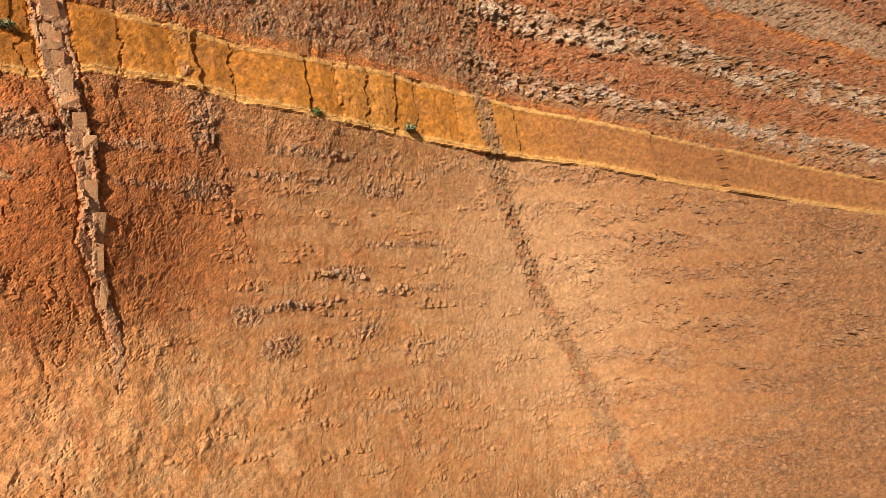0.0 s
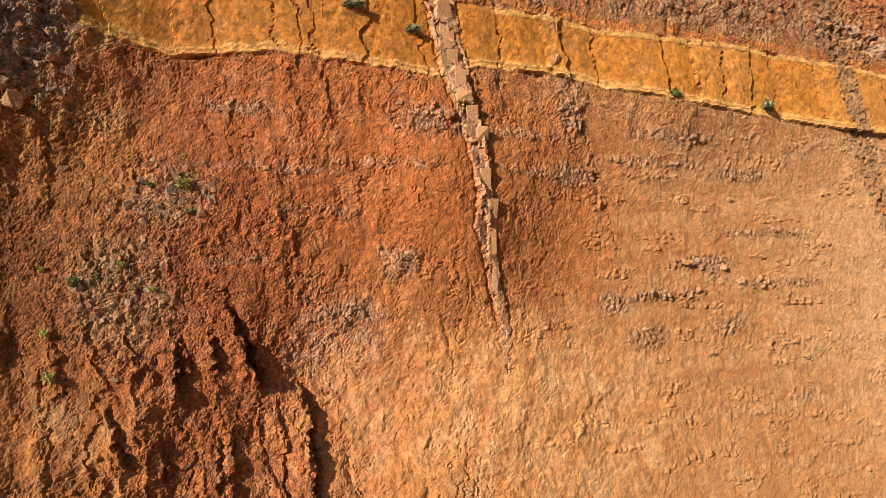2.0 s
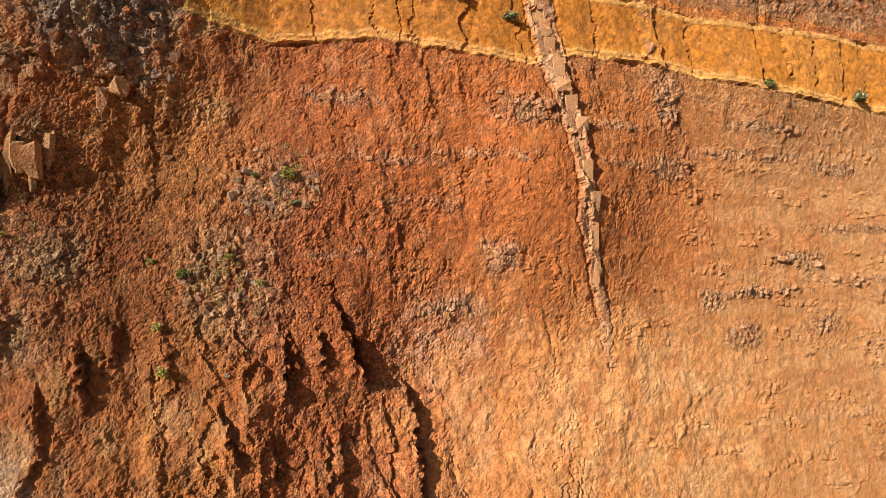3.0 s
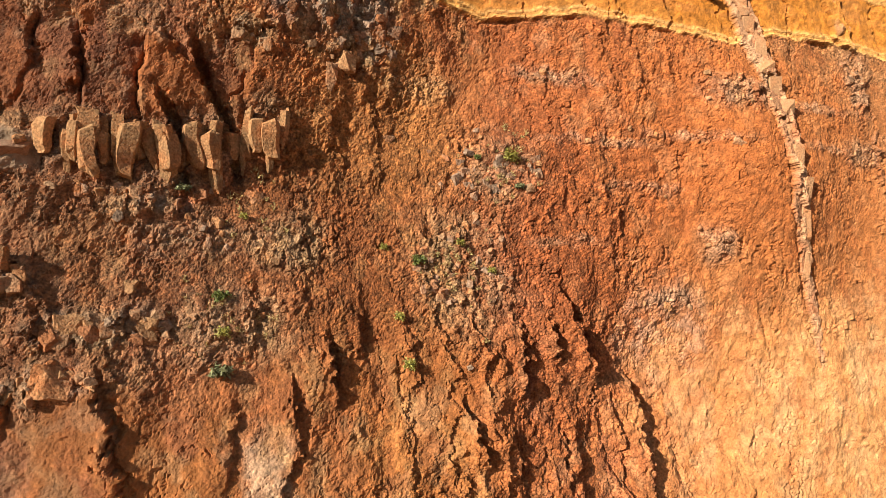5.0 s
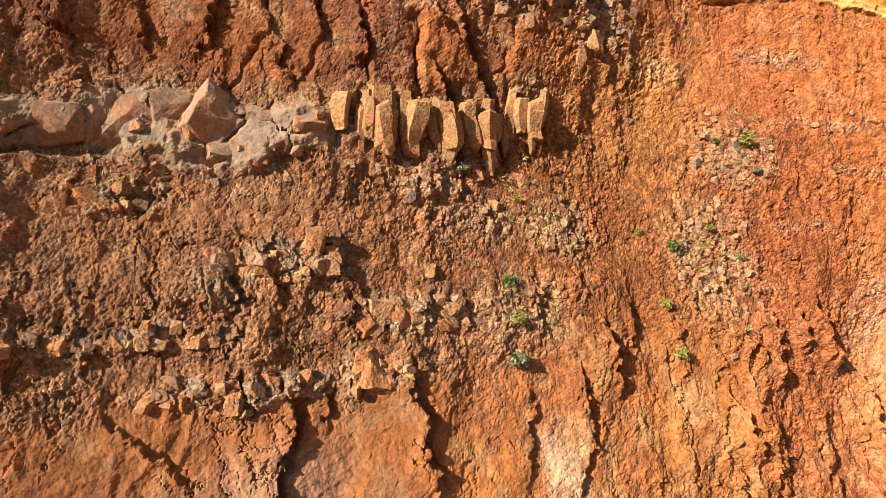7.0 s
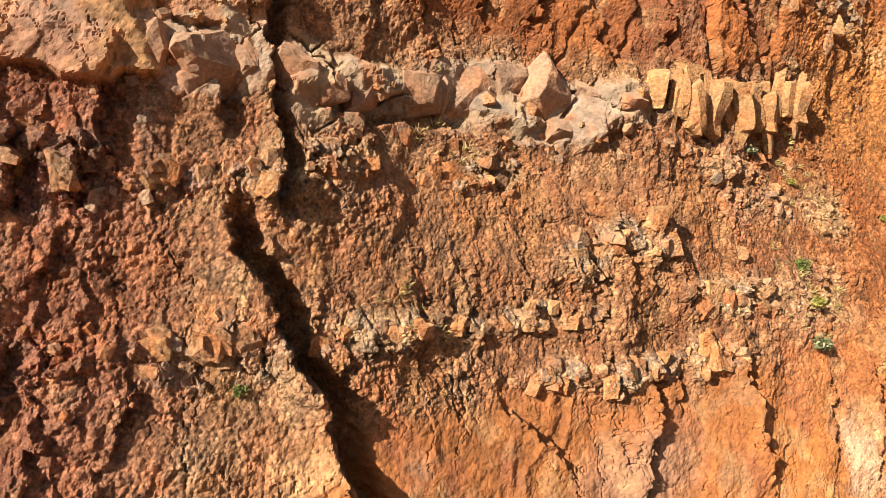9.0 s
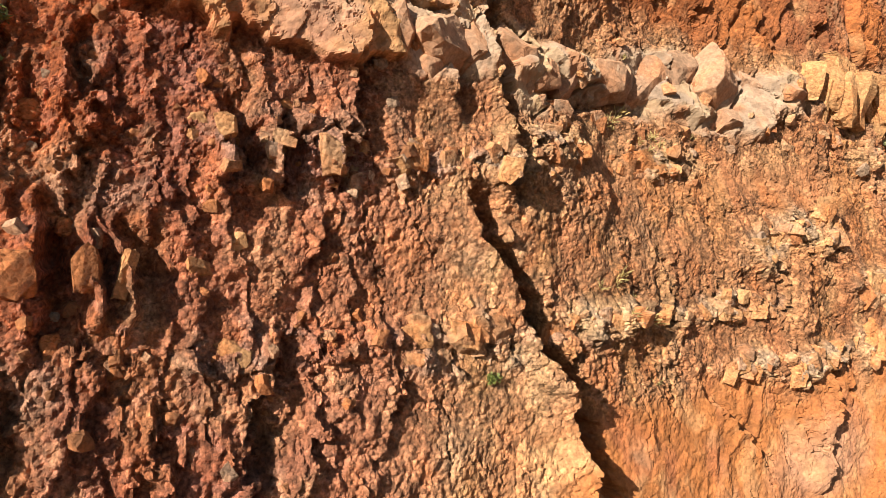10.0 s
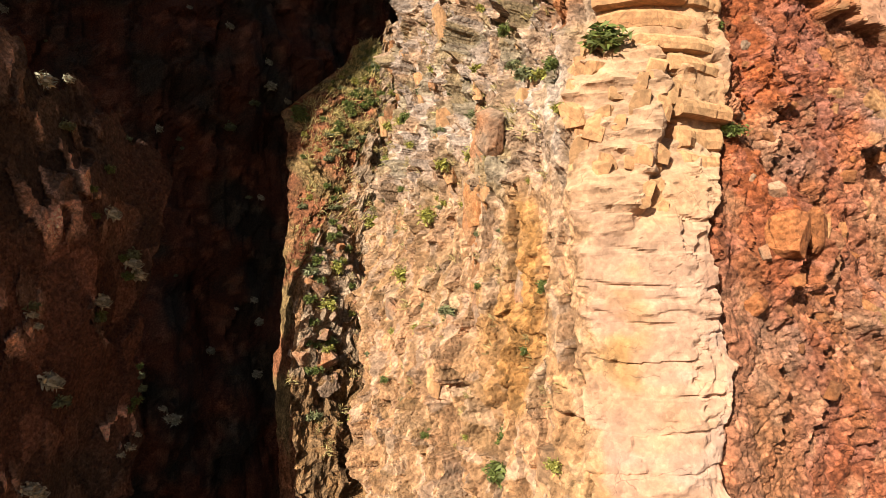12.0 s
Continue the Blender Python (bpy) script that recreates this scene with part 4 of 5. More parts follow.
def wall_sheet(name, a, b, z0, z1, lean, n, m, amp, seed, colours, label, outcrops=(), ragged=0.0):
    u, v = np.meshgrid(np.linspace(0, 1, n), np.linspace(0, 1, m))
    L = math.dist(a, b)
    u = u + ragged * smooth(0.6, 1.0, u) * fbm(v * (z1 - z0) * 0.25, v * 0 + seed, 5, seed + 8)
    s, z = u * L, z0 + (z1 - z0) * v
    z = z + smooth(0.9, 1.0, v) * 2.0 * fbm(s * 0.5, s * 0 + seed, 4, seed + 2)
    nx, ny = (b[1] - a[1]) / L, -(b[0] - a[0]) / L
    h = amp * (fbm(s * 0.06, z * 0.05, 4, seed) + 0.4 * ridged(s * 0.15, z * 0.04, 3, seed + 5)) - lean * (z - z0)
    bb, ee, rr = blocks(s * 0.5, z * 0.4, seed)
    b2_, e2_, r2_ = blocks(s * 1.5, z * 1.0, seed + 1)
    h = h + 0.16 * amp * bb + 0.07 * amp * b2_
    p = np.stack([a[0] + (b[0] - a[0]) * u + nx * h, a[1] + (b[1] - a[1]) * u + ny * h, z], -1)
    t = np.empty(p.shape, np.float32)
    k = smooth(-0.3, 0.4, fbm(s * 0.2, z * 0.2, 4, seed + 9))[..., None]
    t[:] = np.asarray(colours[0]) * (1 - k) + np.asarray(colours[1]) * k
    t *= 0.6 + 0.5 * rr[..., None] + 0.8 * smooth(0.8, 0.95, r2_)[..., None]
    # rock outcrops, painted extra bright to look lit within the shade
    for cx, cz, rx, rz in outcrops:
        g = patch(a[0] + s + fbm(s * 0.5, z * 0.5, 3, seed + 3), z + fbm(s * 0.5, z * 0.5, 3, seed + 4), cx, cz, rx, rz, 0.5)
        c3_, e3_, r3_ = blocks(s * 3.4 + 0.8 * z, z * 1.5, seed + 6)
        g = (g * smooth(0.45, 0.6, r3_))[..., None]
        t = t + (np.asarray((0.56, 0.33, 0.21)) * (0.4 + 1.6 * smooth(0.6, 0.95, r2_))[..., None] - t) * g
        p[..., 1:2] -= 0.35 * g * (c3_[..., None] + 0.4)
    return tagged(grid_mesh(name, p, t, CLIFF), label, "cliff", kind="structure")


# the back wall's colours are darkened to deepen the shade on it
BACK_WALL = wall_sheet("ravine_back_wall", (-105, 46), (5, 46), -2, 110, 0.12, 360, 330, 5, 41, ((0.18, 0.06, 0.03), (0.07, 0.05, 0.032)), "brown ravine wall in deep shade, its colours darkened to match")
# the fin's shaded face is painted darker than its other sides
FIN = wall_sheet("shaded_fin", (-55.5, 10.1), (-51.5, 14.5), -2, 39.6, 0.02, 130, 700, 1.2, 43, ((0.15, 0.062, 0.035), (0.10, 0.062, 0.04)), "red brown rock fin, its shade deepened in the colour, overgrown in places",
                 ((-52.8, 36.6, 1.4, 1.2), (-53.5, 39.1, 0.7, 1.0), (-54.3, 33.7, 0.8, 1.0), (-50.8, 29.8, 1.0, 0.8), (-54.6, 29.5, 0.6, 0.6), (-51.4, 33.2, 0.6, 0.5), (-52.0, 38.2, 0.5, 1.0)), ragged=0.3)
wall_sheet("shaded_fin_outer_side", (-58.5, 10.9), (-55.5, 10.1), -2, 39.0, 0.0, 20, 60, 0.1, 44, (RED, DARK), "red brown outer side of the rock fin")
wall_sheet("shaded_fin_far_side", (-53.2, 13.4), (-58.5, 10.9), -2, 38.5, 0.0, 30, 60, 0.1, 45, (RED, DARK), "red brown far side of the rock fin")
# added out of view: its edge cuts the sun off from the ravine
wall_sheet("ravine_far_wall", (-89.2, -1.3), (-118, 46), -2, 130, 0.0, 80, 80, 0.3, 51, (RED, DARK), "unseen red brown wall across the gorge, placed to cast shade")


# ---- pieces of rock ----
def part(name, bm, material, parent, label=""):
    me = bpy.data.meshes.new(name)
    bm.to_mesh(me)
    bm.free()
    me.materials.append(material)
    ob = new(name, me)
    ob.parent = parent
    return tagged(ob, label)


def block_mesh(name, seed, material, cuts=9, square=0.5, worn=0.0):
    """An angular broken block about one metre across: a box split along random planes."""
    rng = random.Random(seed)
    bm = bmesh.new()
    bmesh.ops.create_cube(bm, size=1.0)
    for k in range(cuts):
        d = Vector((rng.gauss(0, 1), rng.gauss(0, 1), rng.gauss(0, 1))).normalized()
        axis = max(range(3), key=lambda a: abs(d[a]))
        if rng.random() < square:
            e = Vector((0, 0, 0))
            e[axis] = math.copysign(1, d[axis])
            d = (e + d * 0.45).normalized()
        reach = rng.uniform(0.36, 0.47) * (1 + 0.35 * (1 - max(abs(c) for c in d)))
        cut = bmesh.ops.bisect_plane(bm, geom=bm.verts[:] + bm.edges[:] + bm.faces[:], plane_co=d * reach, plane_no=d, clear_outer=True)
        rim = [g for g in cut["geom_cut"] if isinstance(g, bmesh.types.BMEdge)]
        if rim:
            bmesh.ops.contextual_create(bm, geom=rim)
    bmesh.ops.recalc_face_normals(bm, faces=bm.faces)
    bmesh.ops.bevel(bm, geom=bm.edges[:], offset=0.014, segments=1, affect="EDGES", clamp_overlap=True)
    bmesh.ops.triangulate(bm, faces=bm.faces)
    if worn:
        for k in range(2):
            long = [e for e in bm.edges if e.calc_length() > (0.3, 0.16)[k]]
            bmesh.ops.subdivide_edges(bm, edges=long, cuts=1, use_grid_fill=False)
            bmesh.ops.triangulate(bm, faces=bm.faces)
        for v in bm.verts:
            q = v.co * 2.4 + Vector((seed * 3.1, 0, 0))
            v.co *= 1 + worn * (noise.noise(q) + 0.6 * noise.noise(q * 2.3) - 0.5 * abs(noise.noise(q * 1.1)))
    me = bpy.data.meshes.new(name)
    bm.to_mesh(me)
    bm.free()
    me.materials.append(material)
    return me


BUFF_ROCK = rock_material("buff_lava", False, (0.48, 0.255, 0.11), vary=0.4, bump=0.7, dusty=0.9)
KHAKI_ROCK = rock_material("khaki_lava", False, (0.41, 0.235, 0.12), vary=0.4, bump=0.7, dusty=0.85)
LAVA_ROCK = rock_material("smooth_grey_tan_lava", False, (0.37, 0.22, 0.13), vary=0.3, bump=0.3, dusty=0.55, spread=0.2)
GREY_ROCK = rock_material("grey_lava", False, (0.37, 0.24, 0.15), vary=0.4, bump=0.7, dusty=0.8)
SAND_ROCK = rock_material("sand_coloured_lava", False, (0.54, 0.305, 0.14), vary=0.35, bump=0.22, dusty=0.3, spread=0.14)
DYKE_ROCK = rock_material("tan_dyke_lava", False, (0.52, 0.285, 0.135), vary=0.25, bump=0.4, dusty=0.6, spread=0.12)
TOOTH_ROCK = rock_material("tan_column_lava", False, (0.43, 0.235, 0.10), vary=0.4, bump=0.6, dusty=0.7, spread=0.25)
RED_ROCK = rock_material("red_scoria", False, (0.42, 0.155, 0.055), vary=0.4, bump=0.9)
BROWN_ROCK = rock_material("brown_scoria", False, BROWN, vary=0.35, bump=0.7)
KINDS = {m: [block_mesh("block", 20 + 7 * i + 31 * j, m, 9 + i % 3, 0.35) for i in range(9)] for j, m in enumerate((BUFF_ROCK, KHAKI_ROCK, GREY_ROCK, SAND_ROCK, RED_ROCK, BROWN_ROCK, DYKE_ROCK, LAVA_ROCK))}
WORN = {m: [block_mesh("block", 420 + 7 * i + 31 * j, m, 9 + i % 3, 0.3, 0.17) for i in range(8)] for j, m in enumerate((BUFF_ROCK, KHAKI_ROCK, GREY_ROCK, DYKE_ROCK))}
BOULDERS = [block_mesh("block", 700 + 13 * i, LAVA_ROCK, 15, 0.1, 0.13) for i in range(8)]
KNOBS = {m: [block_mesh("knob", 90 + i, m, 26, 0.0, 0.14) for i in range(3)] for m in (BUFF_ROCK, RED_ROCK, KHAKI_ROCK)}
chance = random.Random(5)


def set_block(name, s, z, w, h, material, deep=None, out=0.10, round_=False, lean=8, label="", sharp=False):
    deep = deep or min(w, h) * 0.9
    place, way = on_cliff(s, z, out * deep)
    me = chance.choice((KNOBS if round_ else WORN if max(w, h) > 0.45 and material in WORN and not sharp else KINDS)[material])
    ob = new(name, me)
    ob.parent = cliff
    turn = math.degrees(math.atan2(way.y, way.x)) + 90
    ob.matrix_basis = Matrix.Translation(place) @ pose(0, 0, 0, chance.uniform(-lean, lean), chance.uniform(-lean, lean), turn + chance.uniform(-lean, lean) * 1.5) @ Matrix.Diagonal((w * 1.08, deep, h * 1.08, 1))
    if label:
        tagged(ob, label)
    return ob


# single blocks that stand out of the face: (s, z, width, height)
for s, z, w, h in ((-43.05, 36.0, 0.28, 0.75), (-41.9, 36.1, 0.42, 0.36), (-41.2, 36.6, 0.3, 0.3), (-41.45, 38.6, 0.36, 0.42), (-40.35, 38.35, 0.32, 0.85),
                   (-41.4, 34.65, 0.8, 0.5), (-37.9, 38.15, 0.45, 0.4), (-35.55, 38.15, 0.42, 0.6), (-37.6, 38.3, 0.6, 0.5),
                   (-33.4, 38.8, 0.4, 0.4), (-32.9, 38.9, 0.45, 0.5), (-30.2, 38.8, 0.9, 0.6), (-25.3, 37.0, 0.7, 0.7), (-24.0, 37.45, 0.6, 1.15)):
    set_block("block", s, z, w, h, BUFF_ROCK, out=-0.26, lean=18)
for s, z, w, h in ((-23.4, 37.2, 0.5, 0.6), (-26.0, 36.6, 0.6, 0.8), (-20.2, 36.7, 0.6, 0.5), (-21.9, 35.35, 1.0, 0.8), (-20.7, 35.3, 0.8, 0.7), (-19.6, 35.3, 0.8, 0.7),
                   (-22.4, 33.6, 1.3, 1.0), (-23.6, 33.3, 0.6, 0.6), (-24.4, 33.5, 0.5, 0.6), (-34.3, 34.7, 0.5, 0.7), (-32.5, 34.7, 0.8, 0.5), (-30.9, 34.8, 0.7, 0.4),
                   (-28.5, 34.8, 0.6, 0.4), (-27.4, 34.8, 0.5, 0.4), (-37.8, 34.7, 0.9, 0.5), (-36.8, 34.7, 0.7, 0.5), (-11.1, 46.9, 0.7, 0.6), (-11.9, 45.9, 0.8, 0.8)):
    set_block("block", s, z, w, h, BUFF_ROCK, out=-0.26, lean=18)
for s, z, w, h in ((-12.6, 45.2, 0.5, 1.2), (-16.4, 46.5, 0.5, 0.5), (-15.2, 46.2, 0.4, 0.6), (-9.9, 42.9, 0.5, 0.3), (7.5, 43.4, 0.7, 0.45), (-31.0, 38.6, 0.4, 0.7),
                   (-36.8, 38.4, 0.4, 0.35), (-39.45, 38.2, 0.45, 0.85), (-31.5, 35.0, 0.5, 0.4)):
    set_block("block", s, z, w, h, KHAKI_ROCK, out=-0.15, lean=15)
for s, z, w, h in ((-44.6, 36.0, 0.75, 0.85), (-44.55, 38.7, 0.55, 0.42), (-43.95, 36.75, 0.32, 0.36), (-45.1, 34.9, 0.45, 0.45), (-43.6, 36.1, 0.42, 0.85), (-44.1, 34.8, 0.4, 0.5)):
    set_block("knob", s, z, w, h, RED_ROCK, out=-0.12, round_=True, label="rounded orange scoria knob")
# massive lava blocks of the upper bed
for s, z, w, h in ((-36.7, 41.1, 0.95, 1.35), (-37.1, 40.4, 0.5, 0.6), (-35.9, 41.2, 0.5, 1.2), (-34.5, 41.0, 0.7, 1.1), (-33.7, 40.7, 0.5, 0.6), (-32.8, 40.8, 0.8, 0.6),
                   (-31.0, 41.1, 1.0, 1.1), (-29.3, 41.2, 1.6, 1.25), (-30.4, 41.3, 0.8, 1.0), (-27.9, 41.8, 1.0, 0.9), (-26.6, 41.2, 1.4, 1.3), (-26.4, 40.3, 0.8, 0.7),
                   (-25.2, 41.7, 1.0, 0.6), (-23.9, 41.5, 0.8, 0.8), (-37.9, 41.0, 0.6, 0.9)):
    ob = set_block("block", s, z, w * 1.65, h * 1.35, LAVA_ROCK, deep=max(w, h) * 1.2, out=-0.43, lean=50, sharp=True)
    ob.data = chance.choice(BOULDERS)
# clinker beds: rows of broken blocks
def bed_row(s0, s1, z, spread, n, small, great):
    for k in range(n):
        w = chance.uniform(small, great)
        set_block("block", chance.uniform(s0, s1), z + chance.gauss(0, spread * 0.6), w * chance.uniform(0.8, 1.3), w * chance.uniform(0.7, 1.2), GREY_ROCK if -13 < s0 < -4 else chance.choice((KHAKI_ROCK, BUFF_ROCK, GREY_ROCK, BROWN_ROCK, KHAKI_ROCK)), out=-0.32, lean=22, sharp=chance.random() < 0.5)


bed_row(-28.8, -24.0, 33.4, 0.32, 30, 0.22, 0.5)
bed_row(-23.9, -21.4, 33.6, 0.3, 9, 0.3, 0.75)
bed_row(-29.0, -26.9, 35.0, 0.22, 12, 0.2, 0.45)
bed_row(-22.8, -18.9, 35.35, 0.3, 16, 0.3, 0.8)
bed_row(-27.2, -23.2, 36.9, 0.4, 12, 0.3, 0.8)
bed_row(-38.2, -35.6, 34.7, 0.3, 12, 0.2, 0.6)
bed_row(-34.4, -30.5, 34.8, 0.22, 20, 0.18, 0.45)
bed_row(-30.4, -27.4, 34.75, 0.18, 12, 0.16, 0.4)
bed_row(-38.0, -28.4, 38.5, 0.3, 40, 0.16, 0.5)
bed_row(-34.0, -24.0, 39.7, 0.35, 34, 0.16, 0.45)
bed_row(-23.0, -15.5, 40.1, 0.3, 20, 0.2, 0.5)
bed_row(-12.5, -9.6, 47.2, 0.9, 22, 0.25, 0.7)
bed_row(-8.2, -2.8, 41.6, 0.7, 26, 0.2, 0.5)
bed_row(-9.2, -5.0, 36.8, 1.3, 30, 0.18, 0.45)
bed_row(-42.0, -38.6, 38.3, 0.6, 18, 0.15, 0.4)
# shattered rock beside the ledges of the corner
for k in range(40):
    z = chance.uniform(36.3, 39.2)
    s = float(corner_x(z)) + chance.uniform(-0.7, 0.55)
    w = chance.uniform(0.14, 0.42)
    set_block("shard", s, z, w, w * chance.uniform(0.7, 1.5), SAND_ROCK, out=-0.36, lean=16, sharp=True)
# slabs and shards that stand out of the side wall
for k in range(130):
    s, z = chance.uniform(-63.5, -48.8), chance.uniform(31.5, 43)
    if z < 36.5 and chance.random() < 0.45:
        continue
    w = chance.uniform(0.16, 0.55)
    set_block("shard", s, z, w, w * chance.uniform(1.0, 2.8), chance.choice((SAND_ROCK, SAND_ROCK, GREY_ROCK, KHAKI_ROCK, BUFF_ROCK)), deep=w * 0.7, out=-0.18, lean=14, sharp=True)
# lava columns: tapered prisms that hang like teeth, most of them broader at the top
def column_mesh(seed, material):
    rng = random.Random(seed)
    bm = bmesh.new()
    sides, rings = rng.choice((4, 5, 5)), []
    start = rng.uniform(0, 6.3)
    wide = [rng.uniform(0.8, 1.15) for k in range(sides)]
    for k, (z, r) in enumerate(((0.5, 0.40), (0.44, 0.47), (0.2, 0.5), (-0.05, 0.46), (-0.28, 0.42), (-0.45, 0.32), (-0.5, 0.22))):
        bend = (0.10 * math.sin(k * 1.1 + seed), 0.06 * math.cos(k * 0.9 + seed))
        rings.append([bm.verts.new((bend[0] + r * wide[q] * rng.uniform(0.78, 1.12) * math.cos(start + 6.283 * q / sides), bend[1] + r * wide[q] * math.sin(start + 6.283 * q / sides), z + rng.uniform(-0.05, 0.05))) for q in range(sides)])
    for a_, b_ in zip(rings[:-1], rings[1:]):
        for q in range(sides):
            bm.faces.new((a_[q], a_[(q + 1) % sides], b_[(q + 1) % sides], b_[q]))
    bm.faces.new(rings[0][::-1])
    bm.faces.new(rings[-1])
    bmesh.ops.recalc_face_normals(bm, faces=bm.faces)
    bmesh.ops.bevel(bm, geom=bm.edges[:], offset=0.012, segments=1, affect="EDGES", clamp_overlap=True)
    bmesh.ops.triangulate(bm, faces=bm.faces)
    me = bpy.data.meshes.new("column")
    bm.to_mesh(me)
    bm.free()
    me.materials.append(material)
    return me


COLUMN_KINDS = [column_mesh(60 + k, TOOTH_ROCK) for k in range(9)]
for row, (depth, reach_, tall_) in enumerate(((0.02, (-22.9, -14.4), 1.15), (0.26, (-22.0, -14.9), 0.9))):
    s = reach_[0]
    while s < reach_[1]:
        w = chance.uniform(0.38, 0.95)
        h = chance.uniform(1.2, 2.4) * tall_ * (1 if s > -21.6 else 0.7)
        place, way = on_cliff(s, 41.75 + 0.16 * max(s + 18, 0) + chance.uniform(-0.45, 0.45), depth + chance.uniform(-0.12, 0.12))
        ob = new("column", chance.choice(COLUMN_KINDS))
        ob.parent = cliff
        ob.matrix_basis = Matrix.Translation(place) @ pose(0, 0, 0, chance.uniform(-7, 9), chance.uniform(-12, 12), chance.uniform(0, 360)) @ Matrix.Diagonal((w, w * 1.1, h, 1))
        s += w * chance.uniform(0.5, 0.9) + (0.3 if chance.random() < 0.2 else 0)
# stones of the long dyke
z = 37.6
while z < 54.5:
    h = chance.uniform(0.6, 2.0)
    w = float(np.interp(z, [33, 36, 41, 46, 50, 55], [0.4, 0.6, 0.7, 0.9, 1.2, 1.4])) * chance.uniform(0.55, 0.95)
    s = float(np.interp(z, [30, 34, 37, 41, 45, 49, 54, 70], [12.4, 12.55, 12.1, 11.3, 11.3, 10.4, 9.8, 8])) + chance.uniform(-0.25, 0.25)
    set_block("dyke_stone", s, z, w, h, DYKE_ROCK, deep=0.5, out=-0.34, lean=6, sharp=True)
    z += h * 0.85
# ledges of the corner dyke: long slabs with broken front edges
def ledge_slab(z, h, proud, s0, s1):
    n = max(int((s1 - s0) / 0.08), 3)
    bm = bmesh.new()
    rows = []
    jut, way = 0.0, chance.uniform(0, 99)
    tilt = chance.uniform(-0.03, 0.03)
    for k in range(n + 1):
        s = s0 + (s1 - s0) * k / n
        j = int(np.clip(np.searchsorted(S1, s), 0, len(S1) - 1))
        i = int(np.abs(Z[:, j] - z).argmin())
        out = Vector((NX[i, j], NY[i, j], 0))
        base = Vector((X[i, j], Y[i, j], 0))
        if chance.random() < 0.035:
            jut = chance.uniform(-0.04, 0.03)
        wave = noise.noise((s * 2.2, way, 0))
        reach = 0.36 + proud + jut + 0.10 * wave + 0.03 * noise.noise((s * 9, way, 3))
        lo = z + tilt * (s - s0) + 0.10 * h * noise.noise((s * 3, way, 5))
        hi = z + h + tilt * (s - s0) + 0.10 * h * noise.noise((s * 2.5, way, 9)) + 0.06 * h * noise.noise((s * 11, way, 9))
        end = 0.05 if k in (0, n) else 0.0
        rows.append([bm.verts.new(base + out * (r - end) + Vector((0, 0, q))) for r, q in
                     ((reach - 0.10, lo), (reach - 0.02, lo + 0.10 * h), (reach + 0.02 * wave, z + 0.45 * h), (reach - 0.025, hi - 0.2 * h), (reach - 0.10, hi), (-0.4, hi + 0.02), (-0.4, lo))])
    m = len(rows[0])
    for a, b in zip(rows[:-1], rows[1:]):
        for k in range(m):
            bm.faces.new((a[k], b[k], b[(k + 1) % m], a[(k + 1) % m]))
    bm.faces.new(rows[0])
    bm.faces.new(rows[-1][::-1])
    bmesh.ops.recalc_face_normals(bm, faces=bm.faces)
    bmesh.ops.triangulate(bm, faces=bm.faces)
    return part("ledge_slab", bm, SAND_ROCK, cliff)


z = 36.55
while z < 43.4:
    h = chance.uniform(0.26, 0.46)
    left = float(corner_x(z)) + float(np.interp(z, [36, 36.8, 37.6, 38.7, 39.1, 43], [1.0, 0.75, 0.62, 0.45, -0.5, -0.7])) + chance.uniform(-0.1, 0.1)
    right_ = float(np.interp(z, [35, 35.9, 37, 38.1, 39.1, 40, 45], [-45.9, -46.1, -45.5, -45.05, -45.0, -45.05, -44.6])) + chance.uniform(-0.08, 0.04)
    proud = chance.choice((-0.06, 0.0, 0.07, 0.15)) - 0.16 * max(0, 37.4 - z)
    if chance.random() < 0.15:
        e = left + (right_ - left) * chance.uniform(0.3, 0.7)
        ledge_slab(z, h * 0.86, proud, left, e)
        ledge_slab(z + chance.uniform(-0.03, 0.03), h * 0.86, proud - chance.uniform(0.02, 0.08), e + 0.006, right_)
    else:
        ledge_slab(z, h * 0.86, proud, left, right_)
    if chance.random() < 0.55:                                   # a thin recessed course between two ledges
        t_ = chance.uniform(0.05, 0.11)
        ledge_slab(z + h * 0.96, t_, proud - chance.uniform(0.10, 0.2), left, right_)
        z += t_
    z += h
# loose stones in the rubble
weight = (0.5 * rubble + slate + 1.2 * beds + 0.9 * scree + 0.5 * massive) * (np.abs(Q)[:, None] < 1)
cum = np.cumsum((weight * np.gradient(S1)[None, :] * half[None, :]).ravel())
pick = np.searchsorted(cum, np.random.RandomState(3).rand(290) * cum[-1])
for p in pick:
    i, j = np.unravel_index(p, Z.shape)
    w = chance.uniform(0.1, 0.34) * (1.3 if S1[j] > -30 else 0.85)
    dark = slate[i, j] > 0.4 or scree[i, j] > 0.4
    kind = chance.choice((BROWN_ROCK, BROWN_ROCK, GREY_ROCK, RED_ROCK) if dark else (BUFF_ROCK, GREY_ROCK, KHAKI_ROCK))
    set_block("stone", float(S[i, j]), float(Z[i, j]), w, w * chance.uniform(0.6, 1.3), kind, out=0.05, lean=35)


